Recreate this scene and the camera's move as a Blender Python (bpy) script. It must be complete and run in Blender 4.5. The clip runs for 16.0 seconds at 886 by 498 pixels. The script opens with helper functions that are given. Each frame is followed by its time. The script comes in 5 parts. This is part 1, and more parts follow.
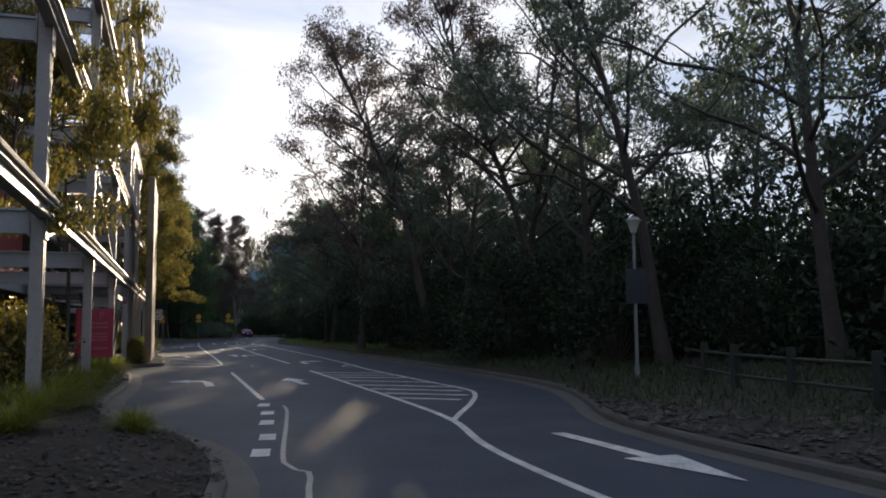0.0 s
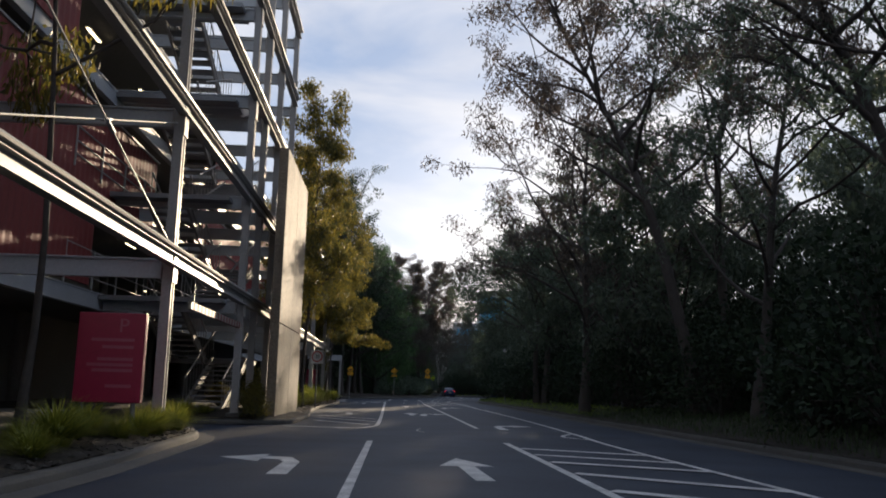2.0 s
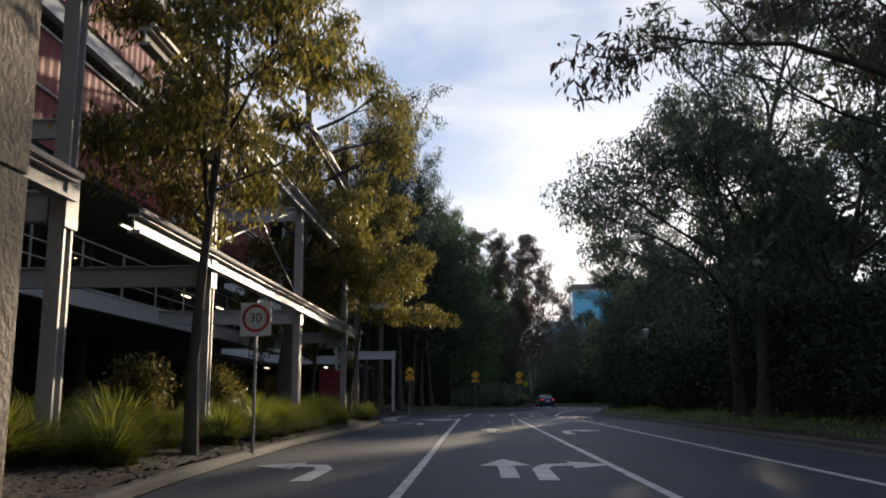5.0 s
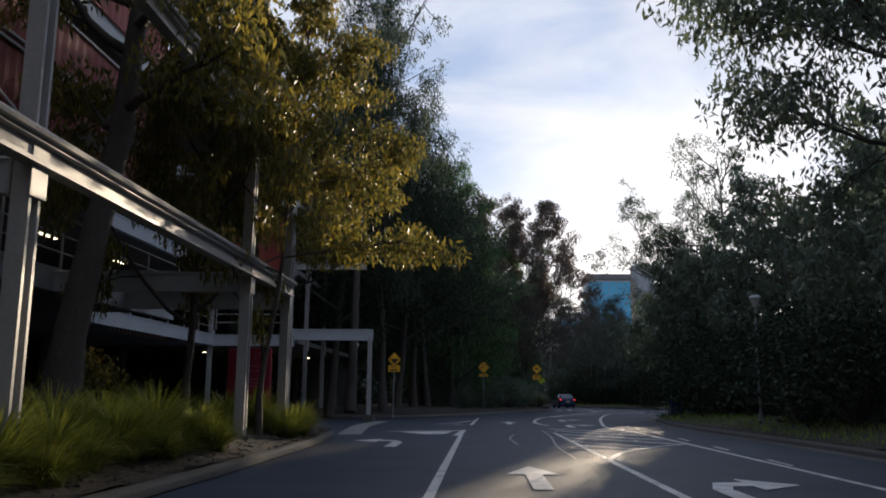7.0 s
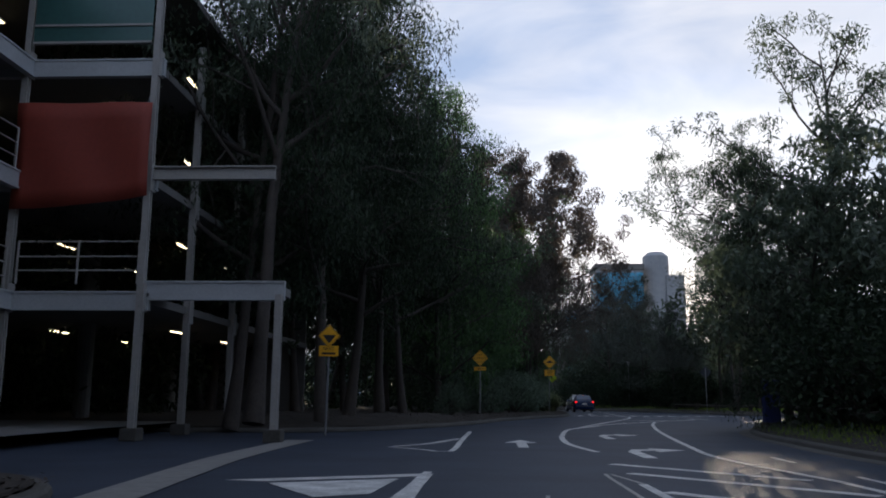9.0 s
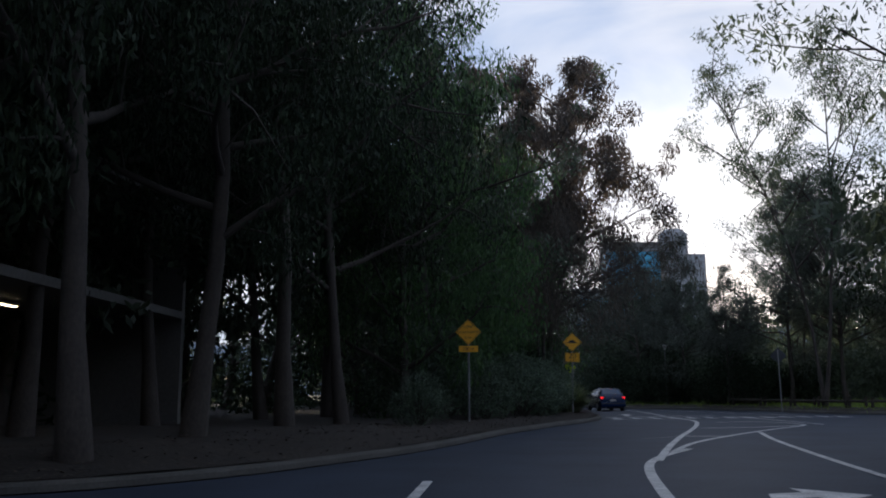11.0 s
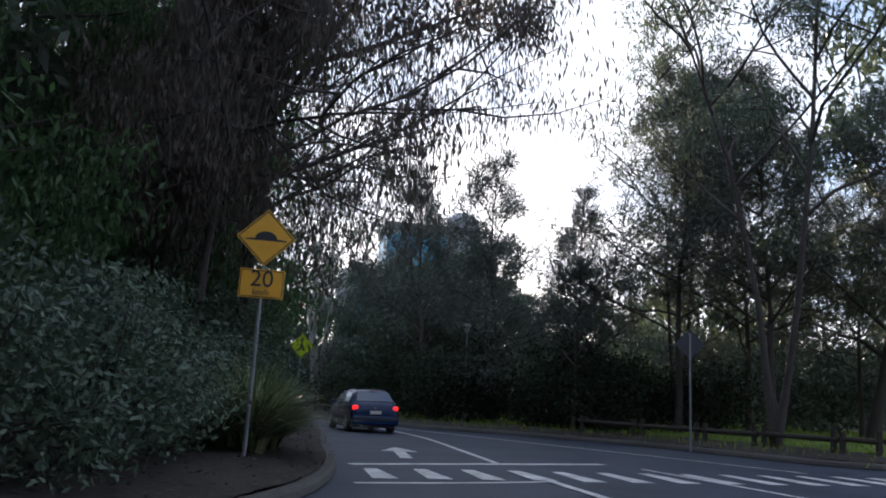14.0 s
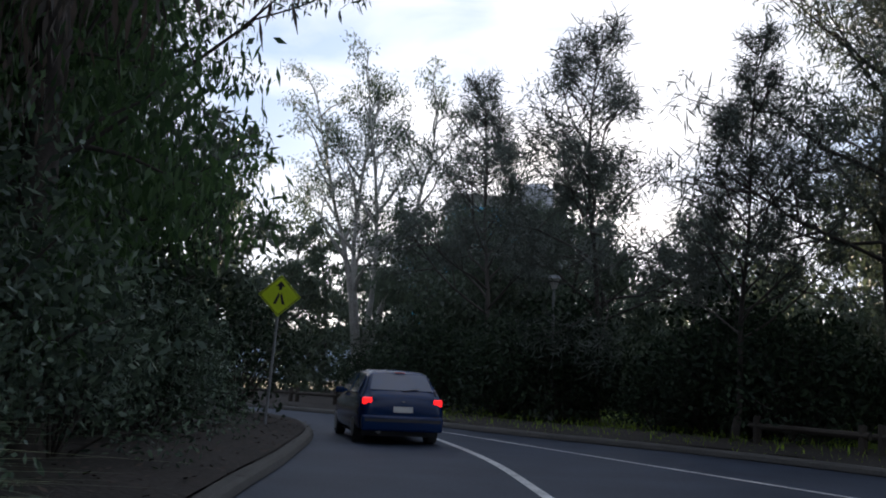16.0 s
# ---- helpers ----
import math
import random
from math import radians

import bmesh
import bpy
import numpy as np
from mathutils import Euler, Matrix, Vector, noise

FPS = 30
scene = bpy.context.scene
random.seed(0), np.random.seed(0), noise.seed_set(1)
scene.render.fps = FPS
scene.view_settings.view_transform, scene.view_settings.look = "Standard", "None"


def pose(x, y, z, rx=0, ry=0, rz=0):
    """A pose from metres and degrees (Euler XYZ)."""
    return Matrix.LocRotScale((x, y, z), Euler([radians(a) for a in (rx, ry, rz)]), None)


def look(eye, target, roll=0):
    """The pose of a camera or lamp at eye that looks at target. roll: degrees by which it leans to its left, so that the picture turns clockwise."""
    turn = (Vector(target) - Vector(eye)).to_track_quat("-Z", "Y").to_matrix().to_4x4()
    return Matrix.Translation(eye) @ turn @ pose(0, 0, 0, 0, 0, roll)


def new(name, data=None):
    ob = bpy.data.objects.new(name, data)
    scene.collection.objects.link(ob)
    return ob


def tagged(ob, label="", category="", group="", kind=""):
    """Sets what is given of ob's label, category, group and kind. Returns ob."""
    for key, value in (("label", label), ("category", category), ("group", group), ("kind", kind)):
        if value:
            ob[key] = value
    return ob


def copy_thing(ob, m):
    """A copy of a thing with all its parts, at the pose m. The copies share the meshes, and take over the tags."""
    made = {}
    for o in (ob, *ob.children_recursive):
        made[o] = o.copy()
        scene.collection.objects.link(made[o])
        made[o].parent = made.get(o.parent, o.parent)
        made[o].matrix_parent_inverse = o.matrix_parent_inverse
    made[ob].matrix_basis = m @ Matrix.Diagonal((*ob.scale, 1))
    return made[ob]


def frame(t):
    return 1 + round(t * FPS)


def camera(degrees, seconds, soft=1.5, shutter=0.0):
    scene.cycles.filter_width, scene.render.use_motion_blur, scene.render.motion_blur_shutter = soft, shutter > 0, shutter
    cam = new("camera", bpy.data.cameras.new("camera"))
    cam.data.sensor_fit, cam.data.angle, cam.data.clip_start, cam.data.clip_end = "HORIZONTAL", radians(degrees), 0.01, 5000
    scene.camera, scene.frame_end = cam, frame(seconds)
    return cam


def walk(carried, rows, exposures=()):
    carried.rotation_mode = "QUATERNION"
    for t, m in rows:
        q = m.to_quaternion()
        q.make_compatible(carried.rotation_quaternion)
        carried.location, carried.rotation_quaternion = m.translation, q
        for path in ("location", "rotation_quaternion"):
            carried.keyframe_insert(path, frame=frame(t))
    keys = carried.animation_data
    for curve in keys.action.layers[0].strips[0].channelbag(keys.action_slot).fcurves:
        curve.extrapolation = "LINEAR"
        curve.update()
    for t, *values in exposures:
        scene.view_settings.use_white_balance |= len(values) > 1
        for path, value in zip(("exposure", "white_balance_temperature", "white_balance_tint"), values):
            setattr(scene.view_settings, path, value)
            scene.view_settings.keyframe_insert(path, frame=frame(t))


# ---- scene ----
EXPOSURES = [(0, 0.75, 6400), (1.0, 0.75, 6400), (2.0, 0.55, 6350), (2.6, 0.72, 6350), (4, 0.72, 6400), (6.5, 0.66, 6300), (9, 0.6, 6100), (11.5, 0.65, 6100), (12.5, 0.98, 6150), (13.5, 1.42, 6150), (14.5, 1.32, 6300), (16, 1.12, 6400)]
cam = camera(55.8, 16.0, soft=1.9)
PATH = [
    (0, (1.577, 7.245, 1.762), (2.182, 9.143, 1.945), -0.4),
    (0.5, (2.406, 10.688, 1.492), (2.837, 12.63, 1.694), 0.0),
    (1, (3.057, 14.395, 1.309), (3.352, 16.359, 1.541), 1.4),
    (1.5, (3.622, 18.159, 1.255), (3.808, 20.128, 1.552), 2.0),
    (2, (4.108, 21.864, 1.188), (4.221, 23.834, 1.518), 1.4),
    (2.5, (4.45, 26.115, 1.132), (4.505, 28.087, 1.462), 0.9),
    (3, (4.697, 30.264, 1.106), (4.699, 32.237, 1.434), 0.1),
    (3.5, (4.817, 34.368, 1.113), (4.791, 36.34, 1.445), -1.0),
    (4, (4.944, 38.679, 1.096), (4.891, 40.648, 1.441), -1.4),
    (6.3, (4.274, 58.206, 1.065), (4.175, 60.172, 1.418), 0.5),
    (6.5, (4.346, 59.589, 1.135), (4.247, 61.555, 1.484), 0.5),
    (7, (4.309, 63.635, 1.172), (4.217, 65.603, 1.517), 0.5),
    (7.5, (4.339, 67.739, 1.183), (4.249, 69.707, 1.527), 0.9),
    (8, (4.382, 71.815, 1.123), (4.294, 73.782, 1.474), 0.9),
    (8.5, (4.396, 75.758, 1.145), (4.308, 77.725, 1.494), 0.8),
    (9, (4.518, 79.796, 1.138), (4.427, 81.763, 1.487), 0.4),
    (9.2, (4.598, 81.385, 1.146), (4.505, 83.353, 1.491), 0.1),
    (11.3, (4.964, 99.39, 1.222), (4.875, 101.359, 1.561), -0.6),
    (11.5, (4.98, 101.384, 1.203), (4.908, 103.352, 1.553), -0.6),
    (12, (5.302, 106.104, 1.187), (5.317, 108.072, 1.546), -1.1),
    (12.5, (5.904, 110.392, 1.229), (6.049, 112.355, 1.585), -0.1),
    (13, (6.79, 114.388, 1.229), (7.059, 116.338, 1.585), 1.8),
    (13.5, (7.838, 118.386, 1.192), (8.206, 120.321, 1.542), 3.3),
    (14, (8.87, 122.17, 1.2), (9.293, 124.093, 1.554), 2.5),
    (14.5, (9.85, 125.934, 1.209), (10.282, 127.856, 1.557), 2.4),
    (15, (10.632, 129.195, 1.115), (11.046, 131.122, 1.458), 2.6),
    (15.5, (11.154, 131.778, 1.143), (11.501, 133.72, 1.473), 3.0),
    (16, (11.51, 134.14, 1.164), (11.767, 136.097, 1.487), 2.9),
]
walk(cam, [(t, look(eye, target, roll)) for t, eye, target, roll in PATH], [(t, stops, kelvin, 12) for t, stops, kelvin in EXPOSURES])

# ---------------------------------------------------------------- light
SUN_AZ, SUN_EL = 12.2, 9.3
sun = new("sun", bpy.data.lights.new("sun", "SUN"))
sun.data.energy, sun.data.angle, sun.data.color = 5.0, radians(0.6), (1.0, 0.80, 0.55)
SUN_WAY = Vector((math.sin(radians(SUN_AZ)) * math.cos(radians(SUN_EL)), math.cos(radians(SUN_AZ)) * math.cos(radians(SUN_EL)), math.sin(radians(SUN_EL))))
sun.matrix_world = look(SUN_WAY * 100, (0, 0, 0))

world = bpy.data.worlds.new("sky")
scene.world = world
world.use_nodes = True
wn, wl = world.node_tree.nodes, world.node_tree.links
wn.clear()
sky = wn.new("ShaderNodeTexSky")
sky.sky_type, sky.sun_disc = "NISHITA", False
sky.sun_elevation, sky.sun_rotation = radians(SUN_EL), radians(SUN_AZ)
sky.air_density, sky.dust_density, sky.ozone_density = 1.0, 1.0, 2.0
coord = wn.new("ShaderNodeTexCoord")
stretch = wn.new("ShaderNodeMapping")
stretch.inputs["Scale"].default_value = (1.6, 1.1, 4.2)
stretch.inputs["Rotation"].default_value = (0.25, 0.3, 0.5)
wl.new(coord.outputs["Generated"], stretch.inputs["Vector"])
clouds = wn.new("ShaderNodeTexNoise")
clouds.inputs["Scale"].default_value, clouds.inputs["Detail"].default_value, clouds.inputs["Roughness"].default_value = 1.7, 5.0, 0.52
wl.new(stretch.outputs["Vector"], clouds.inputs["Vector"])
cover = wn.new("ShaderNodeMapRange")
cover.inputs["From Min"].default_value, cover.inputs["From Max"].default_value = 0.36, 0.66
cover.inputs["To Min"].default_value, cover.inputs["To Max"].default_value = 0.78, 1.0
wl.new(clouds.outputs["Fac"], cover.inputs["Value"])
# cloud light: pale streaks over a blue-grey veil, with some of the sky's own glow
streaks = wn.new("ShaderNodeTexNoise")
streaks.inputs["Scale"].default_value, streaks.inputs["Detail"].default_value, streaks.inputs["Distortion"].default_value = 2.6, 6.0, 0.4
wl.new(stretch.outputs["Vector"], streaks.inputs["Vector"])
bright = wn.new("ShaderNodeMapRange")
bright.inputs["From Min"].default_value, bright.inputs["From Max"].default_value = 0.38, 0.64
wl.new(streaks.outputs["Fac"], bright.inputs["Value"])
veil = wn.new("ShaderNodeMix")
veil.data_type = "RGBA"
veil.inputs["A"].default_value, veil.inputs["B"].default_value = (3.7, 5.2, 8.0, 1), (9.3, 9.5, 10.2, 1)
wl.new(bright.outputs["Result"], veil.inputs["Factor"])
grey = wn.new("ShaderNodeHueSaturation")
grey.inputs["Saturation"].default_value, grey.inputs["Value"].default_value = 0.6, 0.5
wl.new(sky.outputs["Color"], grey.inputs["Color"])
lift = wn.new("ShaderNodeMix")
lift.data_type, lift.blend_type = "RGBA", "ADD"
lift.inputs["Factor"].default_value = 1.0
wl.new(grey.outputs["Color"], lift.inputs["A"])
wl.new(veil.outputs["Result"], lift.inputs["B"])
mixed = wn.new("ShaderNodeMix")
mixed.data_type = "RGBA"
wl.new(cover.outputs["Result"], mixed.inputs["Factor"])
wl.new(sky.outputs["Color"], mixed.inputs["A"])
wl.new(lift.outputs["Result"], mixed.inputs["B"])
back = wn.new("ShaderNodeBackground")
back.inputs["Strength"].default_value = 0.05
wl.new(mixed.outputs["Result"], back.inputs["Color"])
wl.new(back.outputs["Background"], wn.new("ShaderNodeOutputWorld").inputs["Surface"])


# ---------------------------------------------------------------- materials
def material(name, base, other=None, rough=0.7, metal=0.0, scale=3.0, fine=40.0, bump=0.2, bump_size=0.01, through_light=0.0, random_by="", glow=0.0, spec=0.5, contrast=1.0):
    """A procedural surface: two colours mixed by a coarse and a fine noise, with relief."""
    m = bpy.data.materials.new(name)
    m.use_nodes = True
    n, l = m.node_tree.nodes, m.node_tree.links
    p = n["Principled BSDF"]
    other = other or tuple(0.7 * c for c in base)
    place = n.new("ShaderNodeTexCoord")
    big, small = n.new("ShaderNodeTexNoise"), n.new("ShaderNodeTexNoise")
    for node, s in ((big, scale), (small, fine)):
        node.inputs["Scale"].default_value, node.inputs["Detail"].default_value = s, 4.0
        l.new(place.outputs["Object"], node.inputs["Vector"])
    add = n.new("ShaderNodeMath")
    add.operation = "MULTIPLY_ADD"
    add.inputs[1].default_value = 0.55
    l.new(small.outputs["Fac"], add.inputs[0])
    half = n.new("ShaderNodeMath")
    half.operation = "MULTIPLY"
    half.inputs[1].default_value = 0.55
    l.new(big.outputs["Fac"], half.inputs[0])
    l.new(half.outputs[0], add.inputs[2])
    fac = add
    if random_by:
        info = n.new("ShaderNodeNewGeometry" if random_by == "island" else "ShaderNodeObjectInfo")
        blend = n.new("ShaderNodeMath")
        blend.operation = "MULTIPLY_ADD"
        blend.inputs[1].default_value = 0.7
        l.new(info.outputs["Random Per Island" if random_by == "island" else "Random"], blend.inputs[0])
        low = n.new("ShaderNodeMath")
        low.operation = "MULTIPLY_ADD"
        low.inputs[1].default_value, low.inputs[2].default_value = 0.8, -0.25
        l.new(add.outputs[0], low.inputs[0])
        l.new(low.outputs[0], blend.inputs[2])
        fac = blend
    spread = n.new("ShaderNodeMapRange")
    spread.inputs["From Min"].default_value, spread.inputs["From Max"].default_value = 0.5 - 0.28 / contrast, 0.5 + 0.28 / contrast
    l.new(fac.outputs[0], spread.inputs["Value"])
    mix = n.new("ShaderNodeMix")
    mix.data_type = "RGBA"
    mix.inputs["A"].default_value, mix.inputs["B"].default_value = (*base, 1), (*other, 1)
    l.new(spread.outputs["Result"], mix.inputs["Factor"])
    l.new(mix.outputs["Result"], p.inputs["Base Color"])
    p.inputs["Roughness"].default_value, p.inputs["Metallic"].default_value = rough, metal
    p.inputs["Specular IOR Level"].default_value = spec
    if bump:
        b = n.new("ShaderNodeBump")
        b.inputs["Strength"].default_value, b.inputs["Distance"].default_value = bump, bump_size
        l.new(add.outputs[0], b.inputs["Height"])
        l.new(b.outputs["Normal"], p.inputs["Normal"])
    if glow:
        p.inputs["Emission Color"].default_value, p.inputs["Emission Strength"].default_value = (*base, 1), glow
    if through_light:
        t = n.new("ShaderNodeBsdfTranslucent")
        l.new(mix.outputs["Result"], t.inputs["Color"])
        both = n.new("ShaderNodeMixShader")
        both.inputs["Fac"].default_value = through_light
        l.new(p.outputs["BSDF"], both.inputs[1])
        l.new(t.outputs["BSDF"], both.inputs[2])
        l.new(both.outputs["Shader"], n["Material Output"].inputs["Surface"])
    return m


def glass(name, tint, rough=0.05, spec=0.35):
    m = bpy.data.materials.new(name)
    m.use_nodes = True
    p = m.node_tree.nodes["Principled BSDF"]
    p.inputs["Base Color"].default_value, p.inputs["Roughness"].default_value = (*tint, 1), rough
    p.inputs["Metallic"].default_value, p.inputs["Specular IOR Level"].default_value = 0.0, spec
    p.inputs["Coat Weight"].default_value = 0.0
    return m


ASPHALT = material("asphalt", (0.012, 0.018, 0.030), (0.036, 0.047, 0.072), rough=0.66, scale=0.6, fine=20, bump=0.5, bump_size=0.006, spec=0.3, contrast=1.7)
PAINT = material("worn_road_paint", (0.86, 0.86, 0.84), (0.30, 0.30, 0.30), rough=0.6, scale=2.2, fine=34, bump=0.2, bump_size=0.003, contrast=1.5)
SEAL = material("crack_sealant", (0.34, 0.33, 0.31), (0.14, 0.14, 0.14), rough=0.5, scale=4, fine=30, bump=0.1)
# darker copy of the kerb concrete, with the roadside shade in its colour
DARK_KERB = material("shaded_kerb_concrete", (0.11, 0.104, 0.094), (0.045, 0.043, 0.039), rough=0.9, scale=0.9, fine=25, bump=0.4)
STONE = material("rough_grey_stone", (0.085, 0.078, 0.066), (0.032, 0.029, 0.025), rough=0.9, scale=1.5, fine=18, bump=0.5, random_by="island")
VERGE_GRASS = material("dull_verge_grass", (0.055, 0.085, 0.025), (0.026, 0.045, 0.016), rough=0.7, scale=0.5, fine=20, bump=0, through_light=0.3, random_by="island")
KERB = material("kerb_concrete", (0.15, 0.14, 0.125), (0.07, 0.066, 0.06), rough=0.85, scale=0.9, fine=25, bump=0.4)
SOIL = material("leaf_litter_soil", (0.038, 0.029, 0.022), (0.017, 0.014, 0.011), rough=0.95, scale=0.7, fine=14, bump=0.9, bump_size=0.05, contrast=1.4)
LITTER = material("fallen_leaves", (0.085, 0.062, 0.045), (0.03, 0.023, 0.019), rough=0.9, scale=2, fine=12, bump=0.3, random_by="island")
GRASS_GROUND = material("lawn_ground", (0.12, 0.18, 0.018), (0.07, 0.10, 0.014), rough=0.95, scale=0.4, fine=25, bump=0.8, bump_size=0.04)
# blade green raised to stand in for sun that the trees block
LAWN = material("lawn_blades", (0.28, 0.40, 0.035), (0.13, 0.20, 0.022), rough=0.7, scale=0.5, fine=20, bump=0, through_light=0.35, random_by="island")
BARK = material("grey_bark", (0.085, 0.070, 0.060), (0.034, 0.029, 0.026), rough=0.9, scale=2.2, fine=18, bump=0.7, bump_size=0.03)
PALE_BARK = material("pale_gum_bark", (0.60, 0.58, 0.54), (0.28, 0.265, 0.24), rough=0.75, scale=1.6, fine=10, bump=0.3, bump_size=0.02, contrast=1.4)
GREY_GUM_BARK = material("grey_gum_bark", (0.20, 0.185, 0.17), (0.075, 0.068, 0.06), rough=0.8, scale=1.6, fine=10, bump=0.4, bump_size=0.02, contrast=1.4)
LEAF = material("gum_leaf", (0.105, 0.135, 0.085), (0.058, 0.082, 0.055), rough=0.5, scale=0.6, fine=8, bump=0, through_light=0.42, random_by="island")
# olive leaf; the gold of low sun is painted into its lighter colour
WARM_LEAF = material("sun_gilded_olive_leaf", (0.25, 0.195, 0.032), (0.075, 0.082, 0.024), rough=0.5, scale=0.6, fine=8, bump=0, through_light=0.52, random_by="island")
RUST_LEAF = material("reddish_gum_leaf", (0.115, 0.088, 0.068), (0.066, 0.058, 0.048), rough=0.55, scale=0.6, fine=8, bump=0, through_light=0.42, random_by="island")
NEEDLE = material("sheoak_needle", (0.085, 0.10, 0.078), (0.052, 0.064, 0.052), rough=0.6, scale=0.6, fine=8, bump=0, through_light=0.25, random_by="island")
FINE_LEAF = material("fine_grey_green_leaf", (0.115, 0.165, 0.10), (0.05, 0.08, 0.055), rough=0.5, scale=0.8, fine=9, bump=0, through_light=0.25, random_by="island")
GREEN_LEAF = material("fresh_green_leaf", (0.10, 0.19, 0.062), (0.044, 0.09, 0.036), rough=0.5, scale=0.8, fine=9, bump=0, through_light=0.5, random_by="island")
# leaf green darkened to carry the deep shade under the canopy
SHADED_LEAF = material("shaded_leaf", (0.034, 0.055, 0.026), (0.016, 0.028, 0.016), rough=0.65, spec=0.25, scale=0.8, fine=9, bump=0, through_light=0.25, random_by="island")
TUSSOCK = material("tussock_blade", (0.33, 0.335, 0.05), (0.12, 0.155, 0.03), rough=0.5, scale=0.8, fine=9, bump=0, through_light=0.5, random_by="island")
REED = material("strap_leaf", (0.36, 0.39, 0.20), (0.05, 0.085, 0.03), rough=0.4, scale=0.8, fine=9, bump=0, through_light=0.3, random_by="island")
STEEL = material("pale_painted_steel", (0.40, 0.385, 0.37), (0.27, 0.262, 0.25), rough=0.5, spec=0.25, scale=0.8, fine=16, bump=0.08)
# lighter, bluer copy of STEEL
PALE_STEEL = material("pale_bounce_lit_steel", (0.46, 0.48, 0.50), (0.33, 0.345, 0.36), rough=0.5, spec=0.25, scale=0.8, fine=16, bump=0.08)
DULL_STEEL = material("weathered_galvanised_steel", (0.30, 0.31, 0.32), (0.18, 0.18, 0.19), rough=0.45, metal=0.4, scale=1.5, fine=20, bump=0.1)
CONCRETE = material("aggregate_concrete", (0.31, 0.245, 0.17), (0.135, 0.105, 0.074), rough=0.8, scale=0.6, fine=15, bump=1.0, bump_size=0.045, contrast=1.7)
DECK = material("grey_deck_concrete", (0.22, 0.21, 0.20), (0.12, 0.12, 0.115), rough=0.9, scale=0.4, fine=12, bump=0.3)
RED_SHEET = material("brick_red_sheet", (0.26, 0.045, 0.040), (0.17, 0.032, 0.030), rough=0.75, scale=0.5, fine=10, bump=0.1)
ORANGE_SHEET = material("orange_red_banner", (0.26, 0.038, 0.022), (0.19, 0.030, 0.018), rough=0.7, scale=0.4, fine=12, bump=0.15)
SIGN_RED = material("crimson_sign", (0.36, 0.012, 0.055), (0.27, 0.010, 0.042), rough=0.35, scale=0.8, fine=10, bump=0.02)
SIGN_INK = material("pale_sign_lettering", (0.40, 0.09, 0.14), (0.34, 0.07, 0.11), rough=0.5, scale=2, fine=20, bump=0)
YELLOW = material("yellow_sign_face", (0.86, 0.43, 0.010), (0.70, 0.34, 0.010), rough=0.4, scale=1.5, fine=12, bump=0.02)
LIME = material("lime_sign_face", (0.66, 0.84, 0.02), (0.54, 0.68, 0.02), rough=0.4, scale=1.5, fine=12, bump=0.02)
WHITE = material("white_sign_face", (0.66, 0.66, 0.64), (0.50, 0.50, 0.48), rough=0.4, scale=1.5, fine=12, bump=0.02)
BLACK = material("black_sign_ink", (0.012, 0.012, 0.012), (0.02, 0.02, 0.02), rough=0.5, scale=2, fine=20, bump=0)
BAR_CREAM = material("dull_cream_band", (0.36, 0.34, 0.30), (0.24, 0.225, 0.20), rough=0.6, scale=2, fine=15, bump=0.02)
RED = material("red_stripe", (0.50, 0.03, 0.02), (0.36, 0.025, 0.02), rough=0.5, scale=2, fine=15, bump=0.02)
SIGN_BACK = material("bare_aluminium_sign_back", (0.055, 0.063, 0.078), (0.035, 0.04, 0.05), rough=0.5, metal=0.2, scale=2, fine=15, bump=0.05)
BLUE_SIGN = material("navy_pylon", (0.020, 0.030, 0.16), (0.014, 0.022, 0.11), rough=0.4, scale=1, fine=15, bump=0.02)
DARK_RAIL = material("dark_green_painted_rail", (0.030, 0.036, 0.032), (0.018, 0.022, 0.020), rough=0.6, scale=2, fine=16, bump=0.1)
LOG = material("weathered_log", (0.055, 0.044, 0.034), (0.026, 0.021, 0.017), rough=0.9, scale=1.5, fine=16, bump=0.6, bump_size=0.02)
CAR_PAINT = material("dark_blue_car_paint", (0.004, 0.022, 0.085), (0.003, 0.017, 0.066), rough=0.16, scale=1, fine=30, bump=0, spec=0.3)
# blue of the reflected sky is part of the glass base colour
CAR_GLASS = glass("sky_tinted_car_glass", (0.006, 0.035, 0.10), spec=0.9)
RUBBER = material("tyre_rubber", (0.018, 0.018, 0.018), (0.03, 0.03, 0.03), rough=0.85, scale=4, fine=30, bump=0.2)
ALLOY = material("dull_alloy", (0.35, 0.35, 0.36), (0.22, 0.22, 0.23), rough=0.35, metal=0.8, scale=4, fine=30, bump=0.05)
TAIL_LIT = material("lit_tail_lamp", (0.85, 0.012, 0.012), (0.85, 0.02, 0.015), rough=0.3, scale=4, fine=30, bump=0, glow=0.8)
CAR_TRIM = material("black_plastic_trim", (0.02, 0.02, 0.022), (0.03, 0.03, 0.032), rough=0.6, scale=4, fine=30, bump=0.1)
TUBE_LIGHT = material("fluorescent_tube", (1.0, 0.80, 0.48), (1.0, 0.80, 0.48), rough=0.4, scale=1, fine=5, bump=0, glow=3.5)
LAMP_GLASS = material("opal_lamp_glass", (0.60, 0.58, 0.52), (0.50, 0.48, 0.44), rough=0.3, scale=3, fine=10, bump=0)
TOWER_GLASS = glass("blue_curtain_glass", (0.09, 0.40, 0.60), 0.12)
TOWER_WALL = material("pale_tower_concrete", (0.42, 0.43, 0.44), (0.30, 0.31, 0.33), rough=0.8, scale=0.1, fine=1.5, bump=0.1)
